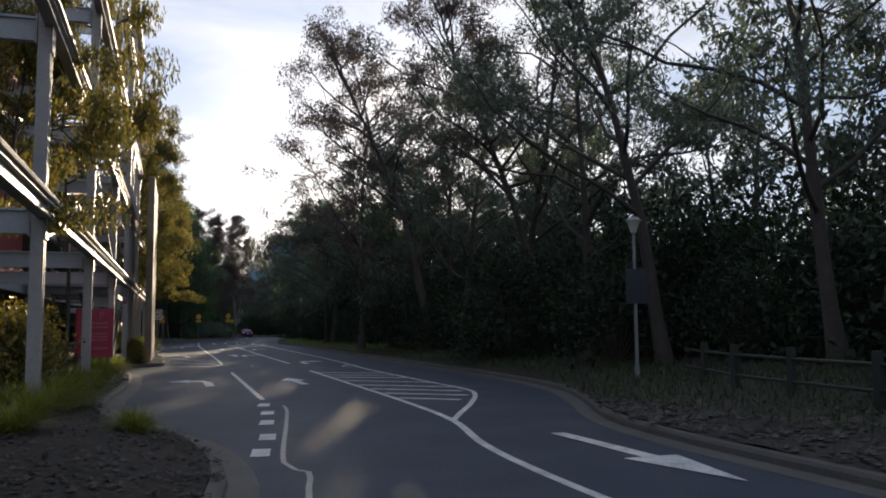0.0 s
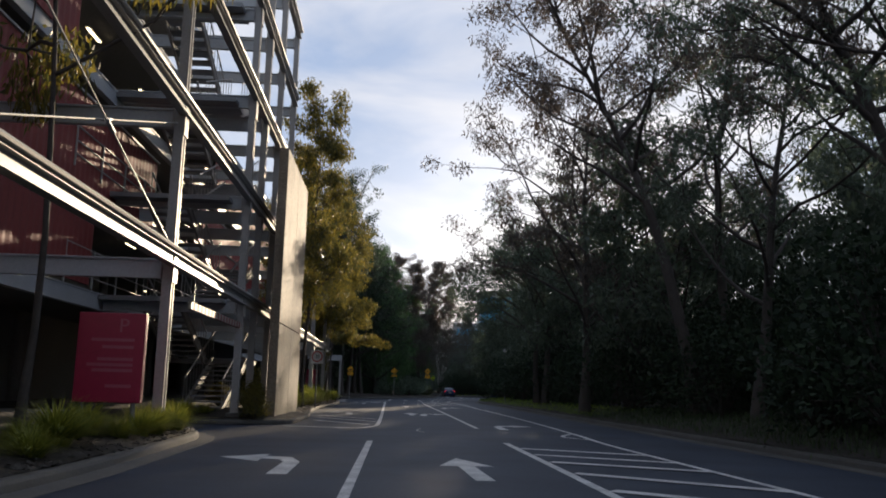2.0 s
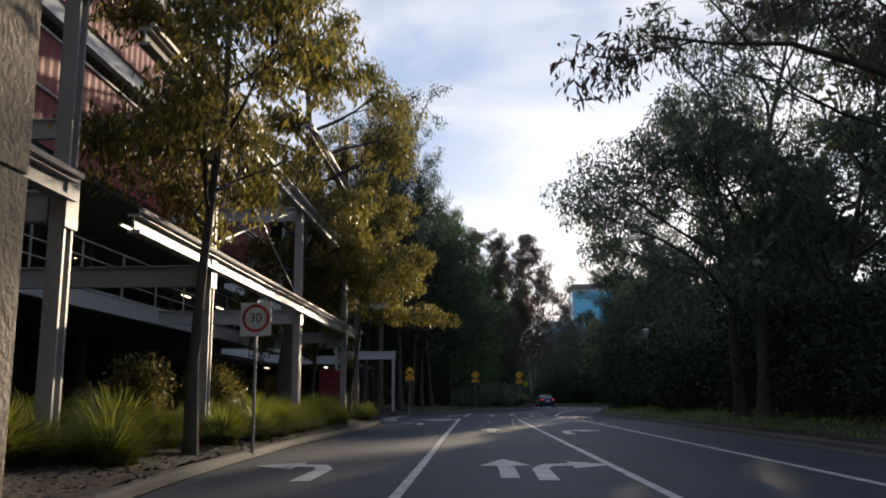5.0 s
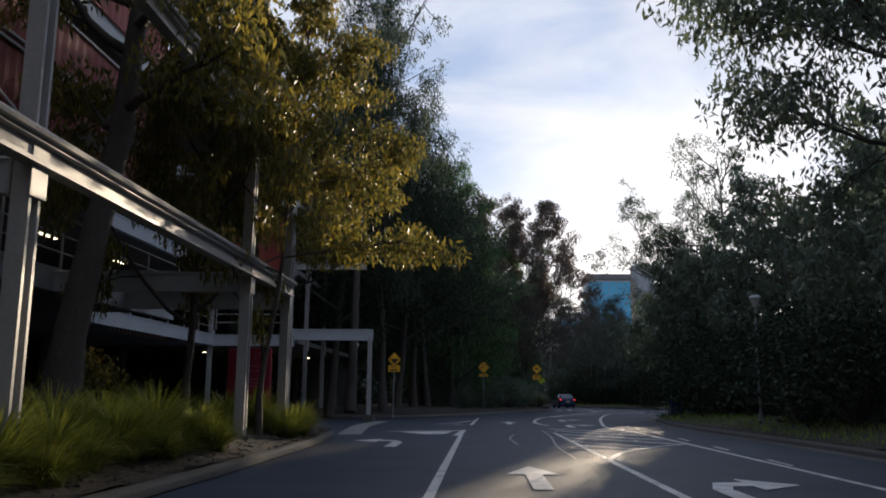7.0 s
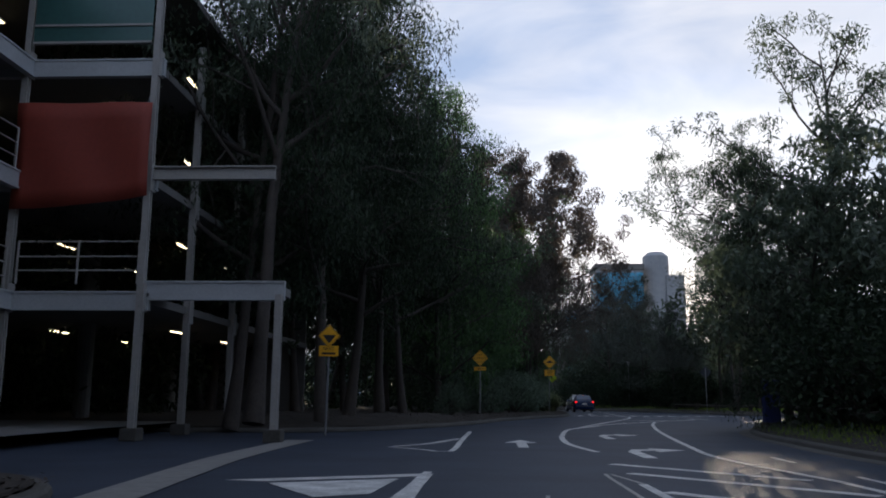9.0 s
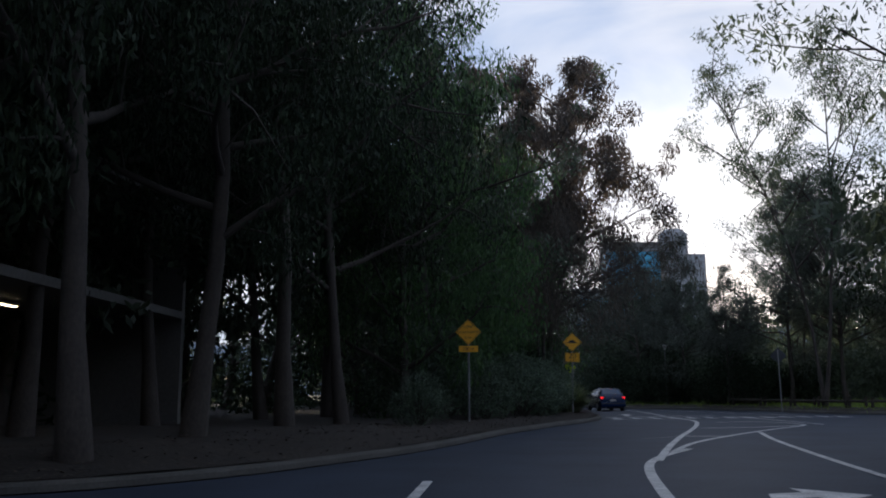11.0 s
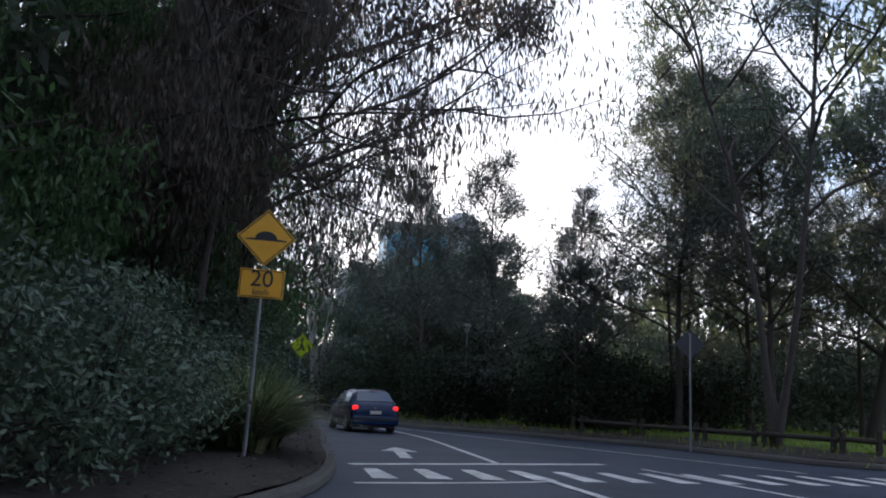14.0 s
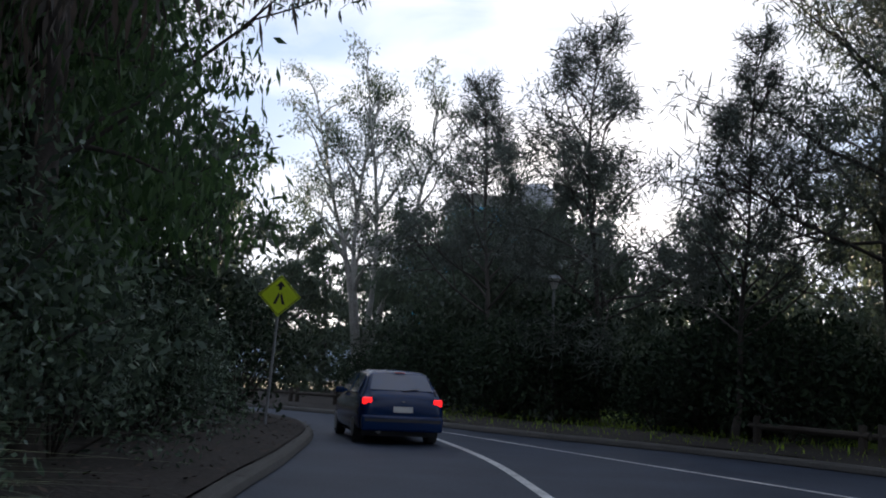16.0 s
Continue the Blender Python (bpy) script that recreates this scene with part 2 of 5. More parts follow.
MESH_GREEN = material("green_parapet_glass", (0.05, 0.13, 0.12), (0.035, 0.09, 0.085), rough=0.3, scale=0.6, fine=8, bump=0.02)
# distance haze is mixed into this blue-grey base colour
HILL = material("haze_tinted_hill", (0.17, 0.21, 0.26), (0.13, 0.165, 0.21), rough=1.0, scale=0.01, fine=0.08, bump=0)


# ---------------------------------------------------------------- mesh helpers
def link_mesh(name, verts, faces, mat, parent=None, label="", smooth=False):
    me = bpy.data.meshes.new(name)
    me.from_pydata([tuple(v) for v in verts], [], [tuple(f) for f in faces])
    me.materials.append(mat)
    if smooth:
        me.polygons.foreach_set("use_smooth", [True] * len(me.polygons))
    ob = new(name, me)
    ob.parent = parent
    return tagged(ob, label=label)


def part(name, bm, mat, parent=None, label="", smooth=False):
    me = bpy.data.meshes.new(name)
    bmesh.ops.recalc_face_normals(bm, faces=bm.faces)
    bm.to_mesh(me)
    bm.free()
    me.materials.append(mat)
    if smooth:
        me.polygons.foreach_set("use_smooth", [True] * len(me.polygons))
    ob = new(name, me)
    ob.parent = parent
    return tagged(ob, label=label)


def thing(name, label, category, m=None, group="", kind=""):
    ob = new(name)
    ob.empty_display_size = 0.2
    if m is not None:
        ob.matrix_basis = m
    return tagged(ob, label, category, group, kind)


def box(bm, x0, x1, y0, y1, z0, z1, bevel=0.0):
    made = bmesh.ops.create_cube(bm, size=1.0, matrix=Matrix.Translation(((x0 + x1) / 2, (y0 + y1) / 2, (z0 + z1) / 2)) @ Matrix.Diagonal((x1 - x0, y1 - y0, z1 - z0, 1)))
    if bevel:
        edges = list({e for v in made["verts"] for e in v.link_edges})
        bmesh.ops.bevel(bm, geom=edges, offset=bevel, segments=2, affect="EDGES", profile=0.6)
    return bm


def boxed(*args, **kw):
    return box(bmesh.new(), *args, **kw)


def rod(bm, a, b, r, sides=8, r2=None):
    a, b = Vector(a), Vector(b)
    d = b - a
    turn = d.to_track_quat("Z", "Y").to_matrix().to_4x4()
    bmesh.ops.create_cone(bm, cap_ends=True, segments=sides, radius1=r, radius2=r if r2 is None else r2, depth=d.length, matrix=Matrix.Translation((a + b) / 2) @ turn)
    return bm


def rodded(a, b, r, sides=8, r2=None):
    return rod(bmesh.new(), a, b, r, sides, r2)


def i_beam(bm, a, b, wide, deep, web=0.02, flange=0.03):
    """A rolled I section from a to b, its web upright (or along y for an upright member)."""
    a, b = Vector(a), Vector(b)
    d = (b - a).normalized()
    up = Vector((0, 0, 1)) if abs(d.z) < 0.9 else Vector((0, 1, 0))
    side = d.cross(up).normalized()
    up = side.cross(d).normalized()
    w, h, t, f = wide / 2, deep / 2, web / 2, flange
    outline = [(-w, -h), (w, -h), (w, -h + f), (t, -h + f), (t, h - f), (w, h - f), (w, h), (-w, h), (-w, h - f), (-t, h - f), (-t, -h + f), (-w, -h + f)]
    ends = [[bm.verts.new(p + side * u + up * v) for u, v in outline] for p in (a, b)]
    n = len(outline)
    for i in range(n):
        bm.faces.new((ends[0][i], ends[0][(i + 1) % n], ends[1][(i + 1) % n], ends[1][i]))
    bm.faces.new(ends[0][::-1])
    bm.faces.new(ends[1])
    return bm


def tube_arrays(points, radii, sides=6):
    points = np.asarray(points, float)
    along = np.gradient(points, axis=0)
    along /= np.linalg.norm(along, axis=1)[:, None] + 1e-9
    ref = np.where(np.abs(along[:, 2:3]) < 0.95, np.array([[0, 0, 1.0]]), np.array([[1.0, 0, 0]]))
    u = np.cross(along, ref)
    u /= np.linalg.norm(u, axis=1)[:, None] + 1e-9
    v = np.cross(along, u)
    ang = np.arange(sides) * 2 * np.pi / sides
    ring = points[:, None] + np.asarray(radii)[:, None, None] * (u[:, None] * np.cos(ang)[None, :, None] + v[:, None] * np.sin(ang)[None, :, None])
    verts = ring.reshape(-1, 3)
    faces = [(i * sides + k, i * sides + (k + 1) % sides, (i + 1) * sides + (k + 1) % sides, (i + 1) * sides + k) for i in range(len(points) - 1) for k in range(sides)]
    return verts, faces


def join_arrays(items):
    verts, faces, at = [], [], 0
    for v, f in items:
        verts.append(np.asarray(v))
        faces += [tuple(i + at for i in q) for q in f]
        at += len(v)
    return np.concatenate(verts), faces


def quads_object(name, corners, mat, parent=None):
    """Many loose four-cornered leaves, from an array of n x 4 x 3."""
    n = len(corners)
    me = bpy.data.meshes.new(name)
    me.vertices.add(4 * n)
    me.vertices.foreach_set("co", corners.reshape(-1).astype(np.float32))
    me.loops.add(4 * n)
    me.loops.foreach_set("vertex_index", np.arange(4 * n, dtype=np.int32))
    me.polygons.add(n)
    me.polygons.foreach_set("loop_start", np.arange(0, 4 * n, 4, dtype=np.int32))
    me.update(calc_edges=True)
    me.materials.append(mat)
    ob = new(name, me)
    ob.parent = parent
    return ob


def leaves(rng, centres, spread, count, length, width, droop, flat=0.75):
    """Diamond leaves scattered in clumps round the centres, hanging by droop."""
    centres = np.asarray(centres, float)
    size_of = np.broadcast_to(np.asarray(spread, float), (len(centres),))
    pick = rng.choice(len(centres), count, p=size_of**2 / (size_of**2).sum())
    away = rng.normal(size=(count, 3))
    away *= (rng.random((count, 1)) ** 0.4) / (np.linalg.norm(away, axis=1)[:, None] + 1e-9)
    spread = np.asarray(spread, float)
    spread = spread[pick][:, None] if spread.ndim else spread
    base = centres[pick] + away * spread * np.array([1, 1, flat])
    way = rng.normal(size=(count, 3)) * 0.75
    way[:, 2] -= droop
    way /= np.linalg.norm(way, axis=1)[:, None]
    size = length * (0.6 + 0.8 * rng.random((count, 1)))
    side = np.cross(way, rng.normal(size=(count, 3)))
    side /= np.linalg.norm(side, axis=1)[:, None] + 1e-9
    side *= width * (0.6 + 0.8 * rng.random((count, 1))) / 2
    mid = base + way * size * 0.45
    return np.stack([base, mid + side, base + way * size, mid - side], axis=1)


# ---------------------------------------------------------------- road plan
def smooth(points, step=0.8):
    """A Catmull-Rom line through the points."""
    p = np.asarray(points, float)
    p = np.vstack([2 * p[0] - p[1], p, 2 * p[-1] - p[-2]])
    out = []
    for i in range(1, len(p) - 2):
        n = max(2, int(np.linalg.norm(p[i + 1] - p[i]) / step))
        for t in np.linspace(0, 1, n, endpoint=False):
            a, b, c, d = p[i - 1 : i + 3]
            out.append(0.5 * (2 * b + (c - a) * t + (2 * a - 5 * b + 4 * c - d) * t**2 + (3 * b - a - 3 * c + d) * t**3))
    out.append(p[-2])
    return np.array(out)


LEFT_1 = smooth([(-12, 6.5), (-5, 8.2), (-1, 10), (0.9, 12.5), (1.8, 14.8), (2.15, 17), (2.1, 19), (1.8, 20.8), (1.2, 22.2), (0.6, 23.8), (0.2, 26), (0.1, 29), (0.25, 33), (0.15, 38), (0, 40.5), (-0.5, 42), (-2, 43), (-14, 43.2)])
LEFT_2 = smooth([(-14, 47.4), (-3, 47.4), (-0.5, 47.5), (0.6, 48), (1.05, 49), (1.1, 51), (1.0, 55), (0.6, 60), (0.35, 68), (0.5, 72), (0.55, 76), (0.45, 82), (0.2, 87), (-0.4, 89.5), (-2, 90.8), (-6, 91.5), (-16, 91.6)])
LEFT_3 = smooth([(-16, 106.3), (-9, 106.4), (-4, 106.4), (-1, 107), (1, 109), (2.3, 111.5), (3.4, 114), (4.5, 117.6), (5.6, 121.8), (7.4, 127), (8.8, 130.5), (9.8, 133.2), (10.4, 137), (10.7, 142.5), (11.1, 147), (11.3, 153.0), (10.3, 158.5), (7, 163.5), (1, 167.5), (-12, 170)])
RIGHT_1 = smooth([(8.6, -14), (8.6, 4), (8.7, 14.4), (8.8, 18.5), (9.3, 21.5), (10.6, 25), (11.6, 28.5), (12.1, 34), (12.1, 42), (12, 55), (12.1, 70), (12.2, 85), (12, 95), (12.4, 101.5), (13.3, 108), (15.5, 114), (19.5, 120), (25, 124.5), (40, 128)])
RIGHT_2 = smooth([(40, 139), (26, 139.2), (23, 140), (22, 143), (21.3, 147), (19.6, 151), (17.5, 154), (15.6, 157), (14.2, 160), (12, 164), (7, 169.5), (1, 174), (-12, 178)])
OUTLINE = np.vstack([[(-12, -14)], LEFT_1, LEFT_2, LEFT_3, RIGHT_2[::-1], RIGHT_1[::-1]])
CHAINS = [(LEFT_1, 1), (LEFT_2, 1), (LEFT_3, 1), (RIGHT_1, -1), (RIGHT_2, -1)]


def inside_road(x, y):
    a, b = OUTLINE, np.roll(OUTLINE, -1, axis=0)
    cross = (a[:, 1] > y) != (b[:, 1] > y)
    at = (b[:, 0] - a[:, 0]) * (y - a[:, 1]) / (b[:, 1] - a[:, 1] + 1e-12) + a[:, 0]
    return int((cross & (x < at)).sum()) % 2 == 1


ALL_KERB = np.vstack([c for c, _ in CHAINS])


def verge_height(x, y, d):
    """How high the ground lies d metres outside the kerb."""
    rise = 0.14 + 0.16 * min(d, 1.2) / 1.2
    if y > 118:
        return rise + 0.08 * min(max(d - 2, 0), 6) / 6
    if x < 3:
        return rise + 0.18 * min(max(d - 0.5, 0), 2) / 2
    return rise + 0.5 * min(max(d - 1, 0), 5) / 5 + 1.2 * min(max(d - 10, 0), 20) / 20


def axis_steps(lo, hi, step, far):
    core = np.arange(lo, hi + step, step)
    out, s = [], step
    while not out or out[-1] < far:
        s *= 1.5
        out.append((out[-1] if out else 0) + s)
    out = np.array(out)
    return np.concatenate([lo - out[::-1], core, hi + out])


def build_ground():
    xs, ys = axis_steps(-32, 60, 1.0, 3000), axis_steps(-16, 200, 1.0, 3000)
    verts = []
    for y in ys:
        for x in xs:
            if -14 < x < 45 and -20 < y < 182:
                d = float(np.sqrt(((ALL_KERB - (x, y)) ** 2).sum(1).min()))
                if inside_road(x, y) or d < 1.6:
                    z = -0.35
                else:
                    z = verge_height(x, y, d) - 0.03 + 0.08 * (noise.noise((x * 0.35, y * 0.35, 0)))
            else:
                d = 20
                z = verge_height(x, y, d) + 0.2 * noise.noise((x * 0.05, y * 0.05, 0)) if x > -30 else 0.2
            verts.append((x, y, z))
    w = len(xs)
    faces = [(j * w + i, j * w + i + 1, (j + 1) * w + i + 1, (j + 1) * w + i) for j in range(len(ys) - 1) for i in range(w - 1)]
    tagged(link_mesh("ground", verts, faces, SOIL, smooth=True), "dark bare soil strewn with leaf litter", "ground", kind="structure")


def offsets(line, side):
    along = np.gradient(line, axis=0)
    along /= np.linalg.norm(along, axis=1)[:, None] + 1e-9
    return np.stack([-along[:, 1], along[:, 0]], 1) * side


def loft(line, side, profile, wobble=0.0):
    """Sweeps a list of (outward offset, height) along a plan line."""
    out = offsets(line, side)
    n = len(profile)
    verts, faces = [], []
    for i, (p, o) in enumerate(zip(line, out)):
        for k, (d, z) in enumerate(profile):
            q = p + o * d
            zz = z if z is not None else verge_height(q[0], q[1], d) - (0.10 if d > 2.4 else 0) + wobble * noise.noise((q[0], q[1], 3))
            verts.append((q[0], q[1], zz))
        if i:
            faces += [((i - 1) * n + k, (i - 1) * n + k + 1, i * n + k + 1, i * n + k) for k in range(n - 1)]
    return verts, faces


def build_road():
    from mathutils.geometry import tessellate_polygon
    ring = [Vector((x, y, 0)) for x, y in OUTLINE]
    tris = tessellate_polygon([ring])
    bm = bmesh.new()
    vs = [bm.verts.new(v) for v in ring]
    for t in tris:
        try:
            bm.faces.new([vs[i] for i in t])
        except ValueError:
            pass
    bmesh.ops.recalc_face_normals(bm, faces=bm.faces)
    if sum(f.normal.z for f in bm.faces) < 0:
        bmesh.ops.reverse_faces(bm, faces=bm.faces)
    bm.verts.ensure_lookup_table()
    me = bpy.data.meshes.new("road")
    bm.to_mesh(me)
    bm.free()
    me.materials.append(ASPHALT)
    tagged(new("road", me), "dark grey worn asphalt road", "road", kind="structure")
    for k, (line, side) in enumerate(CHAINS):
        gutter = [(-0.36, 0.004), (-0.34, 0.012)] if k in (0, 3) else []
        v, f = loft(line, side, gutter + [(-0.02, 0.02), (0.0, 0.10), (0.04, 0.14), (0.16, 0.15), (0.18, 0.10), (0.19, -0.2)])
        tagged(link_mesh("kerb", v, f, KERB if k == 0 else DARK_KERB), "weathered concrete kerb beside the road", "kerb", kind="structure")
        v, f = loft(line, side, [(0.17, None), (0.5, None), (0.9, None), (1.3, None), (1.8, None), (2.3, None), (3.0, None)], 0.05)
        tagged(link_mesh("verge", v, f, SOIL, smooth=True), "verge of dark soil and leaf litter", "verge", kind="structure")


build_ground()
build_road()


# ---------------------------------------------------------------- road markings
import itertools

PAINT_COUNT = itertools.count()


def paint_height():
    """Each coat of paint lies a little above the last, so that crossing coats never share a plane."""
    return 0.005 + 0.0016 * (next(PAINT_COUNT) % 8)


def stripe(points, wide, name="lane_line", label="worn white painted lane line", mat=None, step=0.5):
    z = paint_height()
    line = smooth(points, step)
    out = offsets(line, 1)
    verts, faces = [], []
    for i, (p, o) in enumerate(zip(line, out)):
        verts += [(*(p + o * wide / 2), z), (*(p - o * wide / 2), z)]
        if i:
            faces.append((2 * i - 2, 2 * i - 1, 2 * i + 1, 2 * i))
    ob = link_mesh(name, verts, faces, mat or PAINT)
    return tagged(ob, label, "road marking", kind="structure")


def painted(points, name, label):
    z = paint_height()
    return tagged(link_mesh(name, [(x, y, z) for x, y in points], [tuple(range(len(points)))], PAINT), label, "road marking", kind="structure")


def straight_arrow(x, y, turn=0.0, long=3.6, name="straight_arrow"):
    """An arrow whose tail stands at (x, y)."""
    s = Matrix.Rotation(radians(turn), 2)
    shape = [(-0.13, 0), (0.13, 0), (0.13, long * 0.58), (0.42, long * 0.58), (0, long), (-0.42, long * 0.58), (-0.13, long * 0.58)]
    painted([tuple(Vector((x, y)) + s @ Vector(p)) for p in shape], name, "worn white straight-ahead arrow on the asphalt")


def turn_arrow(x, y, side, name="turn_arrow"):
    """An arrow that goes ahead and turns to one side (-1 left, 1 right)."""
    shape = [(0.14, 0), (0.12, 1.9), (-0.1, 2.75), (-0.55, 2.9), (-0.55, 3.35), (-1.25, 2.6), (-0.55, 1.9), (-0.55, 2.4), (-0.25, 2.3), (-0.14, 1.9), (-0.14, 0)]
    pts = [(x - side * u if side > 0 else x + u, y + v) for u, v in shape]
    painted(pts if side < 0 else pts[::-1], name, "worn white turn arrow on the asphalt")


for yy, xx in ((26.8, 3.52), (25.0, 3.42), (23.2, 3.22), (21.1, 3.02), (19.4, 2.75)):
    stripe([(xx - 0.05, yy - 0.36), (xx + 0.05, yy + 0.36)], 0.26, "dash", "short worn white dash")
stripe([(3.9, 26.4), (3.85, 25.3), (3.5, 22.6), (2.95, 18.4), (3.15, 17.6), (3.0, 16.6), (2.8, 15.2)], 0.07, "sealed_crack", "pale sealed crack winding over the asphalt", SEAL)
stripe([(3.62, 28.1), (3.65, 35), (3.68, 41.0)], 0.13)
stripe([(2.5, 46.4), (3.1, 46.6), (3.55, 47.8), (3.72, 49.6), (3.75, 60), (3.7, 75), (3.7, 93)], 0.13)
stripe([(5.6, 8), (5.75, 13), (5.8, 16.6), (6.0, 19.2), (6.55, 22.3), (6.72, 26), (6.75, 32), (6.76, 41.2)], 0.14)
stripe([(6.55, 22.3), (7.2, 23.7), (8.0, 25.4), (8.9, 27.6), (9.3, 29.4), (9.25, 33), (9.15, 41), (9.35, 46), (9.55, 55), (9.6, 65), (9.6, 78), (9.55, 92)], 0.13)
for y0, right in ((27.4, 8.1), (29.0, 8.7), (30.6, 9.0), (32.3, 9.2), (34.4, 9.2), (36.3, 9.2), (38.0, 9.15), (39.6, 9.15)):
    slope = 0.8 if y0 < 35 else 0.55
    stripe([(6.85, y0), (right, y0 - slope * (right - 6.85))], 0.26, "hatch_bar", "worn white diagonal hatch bar")
stripe([(6.8, 48.1), (6.78, 60), (6.72, 75), (6.7, 80), (6.68, 91.5)], 0.13)
stripe([(9.15, 43.2), (8.7, 44.2), (8.95, 45.2), (9.3, 46)], 0.12)
stripe([(6.72, 80.0), (7.4, 82.3), (8.4, 84.2), (9.45, 85.6)], 0.13)
for y0, right in ((84.2, 7.55), (86.0, 8.3), (88.3, 9.3), (90.6, 9.35), (93.2, 9.3), (95.0, 9.2)):
    stripe([(6.8, y0), (right, y0 - 1.12 * (right - 6.8))], 0.24, "hatch_bar", "worn white diagonal hatch bar")
stripe([(7.0, 98.3), (6.75, 100.5), (6.72, 102.5), (7.0, 106.2), (7.8, 111.5), (9.3, 115.0)], 0.16)
stripe([(6.7, 91.5), (6.4, 93), (6.35, 89), (6.1, 84), (6.1, 80)], 0.06, "sealed_crack", "pale sealed crack along the lane", SEAL)
stripe([(9.55, 92), (9.15, 96.6), (9.55, 101), (10.7, 109.8), (12.0, 117.5), (13.0, 122)], 0.14)
for k in range(5):
    yy = 79 + 4.2 * k
    stripe([(9.75 + 0.12 * k, yy), (9.8 + 0.12 * k, yy + 1.4)], 0.1, "dash", "short worn white dash")
stripe([(5.05, 45.2), (4.88, 46.1), (5.02, 47.4)], 0.05, "sealed_crack", "pale sealed crack over the asphalt", SEAL)
stripe([(9.0, 119.0), (9.9, 119.6), (10.6, 120.6)], 0.05, "sealed_crack", "pale sealed crack over the asphalt", SEAL)
stripe([(5.2, 84.5), (5.1, 87.5), (5.3, 90.0)], 0.05, "sealed_crack", "pale sealed crack along the lane", SEAL)
# chevrons beside the lane by the two side entries
for a, b in (((1.25, 57.0), (3.6, 53.8)), ((1.3, 54.6), (3.6, 51.6)), ((1.5, 52.0), (3.4, 49.4)), ((1.0, 47.3), (3.2, 46.9))):
    stripe([a, b], 0.22, "hatch_bar", "worn white hatch bar by the kerb")
painted([(1.0, 91.45), (3.7, 92.75), (3.6, 92.3), (1.6, 91.35)], "chevron", "worn white painted chevron at the side entry")
painted([(1.7, 91.1), (3.35, 91.9), (3.2, 90.0), (2.6, 89.6)], "chevron", "worn white painted chevron at the side entry")
stripe([(3.7, 92.7), (3.66, 91), (3.55, 89)], 0.2)
stripe([(2.4, 99.4), (3.2, 98.6), (3.85, 98.0), (4.0, 103), (4.15, 108.5)], 0.14)
stripe([(2.5, 99.6), (3.2, 100.8), (3.9, 103.5)], 0.2, "hatch_bar", "worn white hatch bar")
stripe([(0.4, 88.8), (0.1, 92), (-0.2, 96), (-0.2, 102)], 0.7, "crossing_strip", "pale worn crossing strip over the side entry", SEAL)
# arrows
turn_arrow(2.6, 33.6, -1)
straight_arrow(5.4, 33.2, 2)
turn_arrow(7.6, 47.6, 1)
straight_arrow(5.1, 59.4)
turn_arrow(5.6, 59.0, 1)
turn_arrow(2.3, 59, -1)
straight_arrow(5.1, 74.6)
turn_arrow(7.4, 73.0, 1)
turn_arrow(2.2, 83.3, -1)
straight_arrow(5.5, 99.7, -1)
turn_arrow(7.8, 96.6, 1)
turn_arrow(8.2, 104.2, 1)
straight_arrow(12.05, 139.2, -6)
straight_arrow(7.55, 19.9, 182, 4.6)
# the bend and the speed hump
stripe([(8.0, 111.8), (9.0, 115.6), (10.3, 120.1), (11.4, 123.6), (12.6, 127.8), (13.45, 131.6), (13.6, 135.2)], 0.16)
stripe([(8.7, 113.9), (9.9, 117), (11.8, 120.4), (14.0, 123.8), (16.2, 127.2), (15.6, 130.2), (13.9, 130.0)], 0.15)
stripe([(10.4, 120.1), (11.6, 119.9)], 0.2)
stripe([(12.1, 125.1), (14.2, 125.6), (16.2, 127.2)], 0.16)
stripe([(17.0, 127.5), (16.9, 133), (16.6, 138.0)], 0.12)
stripe([(10.7, 137.4), (13.4, 138.2), (16.2, 139.0)], 0.3, "stop_line", "worn white stop line")
for k in range(13):
    xx = 10.75 + 0.86 * k
    painted([(xx, 134.9 + 0.05 * k), (xx + 0.4, 134.9 + 0.05 * k), (xx + 0.32, 136.6 + 0.06 * k), (xx + 0.08, 136.6 + 0.06 * k)], "hump_marking", "white piano-key mark on the speed hump")
stripe([(10.4, 134.2), (12, 134.5), (13.6, 135.0)], 0.16)
stripe([(13.75, 138.6), (14.0, 142.8), (14.25, 147.6), (14.1, 152), (13.7, 156), (12.6, 160)], 0.14)
stripe([(20.3, 138), (19.2, 141.8), (17.8, 146), (16.0, 151.5), (14.6, 155.8), (13.4, 159.5)], 0.12)


# ---------------------------------------------------------------- the car park
EDGE_X = -0.65
LEVELS = (3.75, 6.95, 10.15, 13.35)


def steel_column(y, top, x=EDGE_X, base=0.2):
    ob = thing("steel_column", "pale grey painted steel column on a concrete footing", "column", group="columns along the car park")
    bm = bmesh.new()
    i_beam(bm, (x, y, base), (x, y, top), 0.21 if y < 95 else 0.17, 0.24 if y < 95 else 0.2, 0.05, 0.05)
    part("shaft", bm, STEEL, ob)
    part("footing", boxed(x - 0.22, x + 0.22, y - 0.24, y + 0.24, 0.0, base + 0.12, bevel=0.03), DARK_KERB, ob, "grey concrete footing")
    for z in LEVELS:
        if z < top - 0.2:
            part("splice_plate", boxed(x + 0.107, x + 0.135, y - 0.17, y + 0.17, z - 0.5, z + 0.25, bevel=0.008), STEEL, ob)
    return ob


for yy, top in ((14.0, 13.5), (22.6, 13.5), (31.1, 13.5), (39.7, 13.5), (48.2, 17.5), (50.7, 17.5), (54.0, 17.5), (58.0, 17.5), (63.9, 6.95), (72.3, 6.95), (81.0, 12.5), (84.6, 9.6), (100.9, 3.7)):
    steel_column(yy, top)
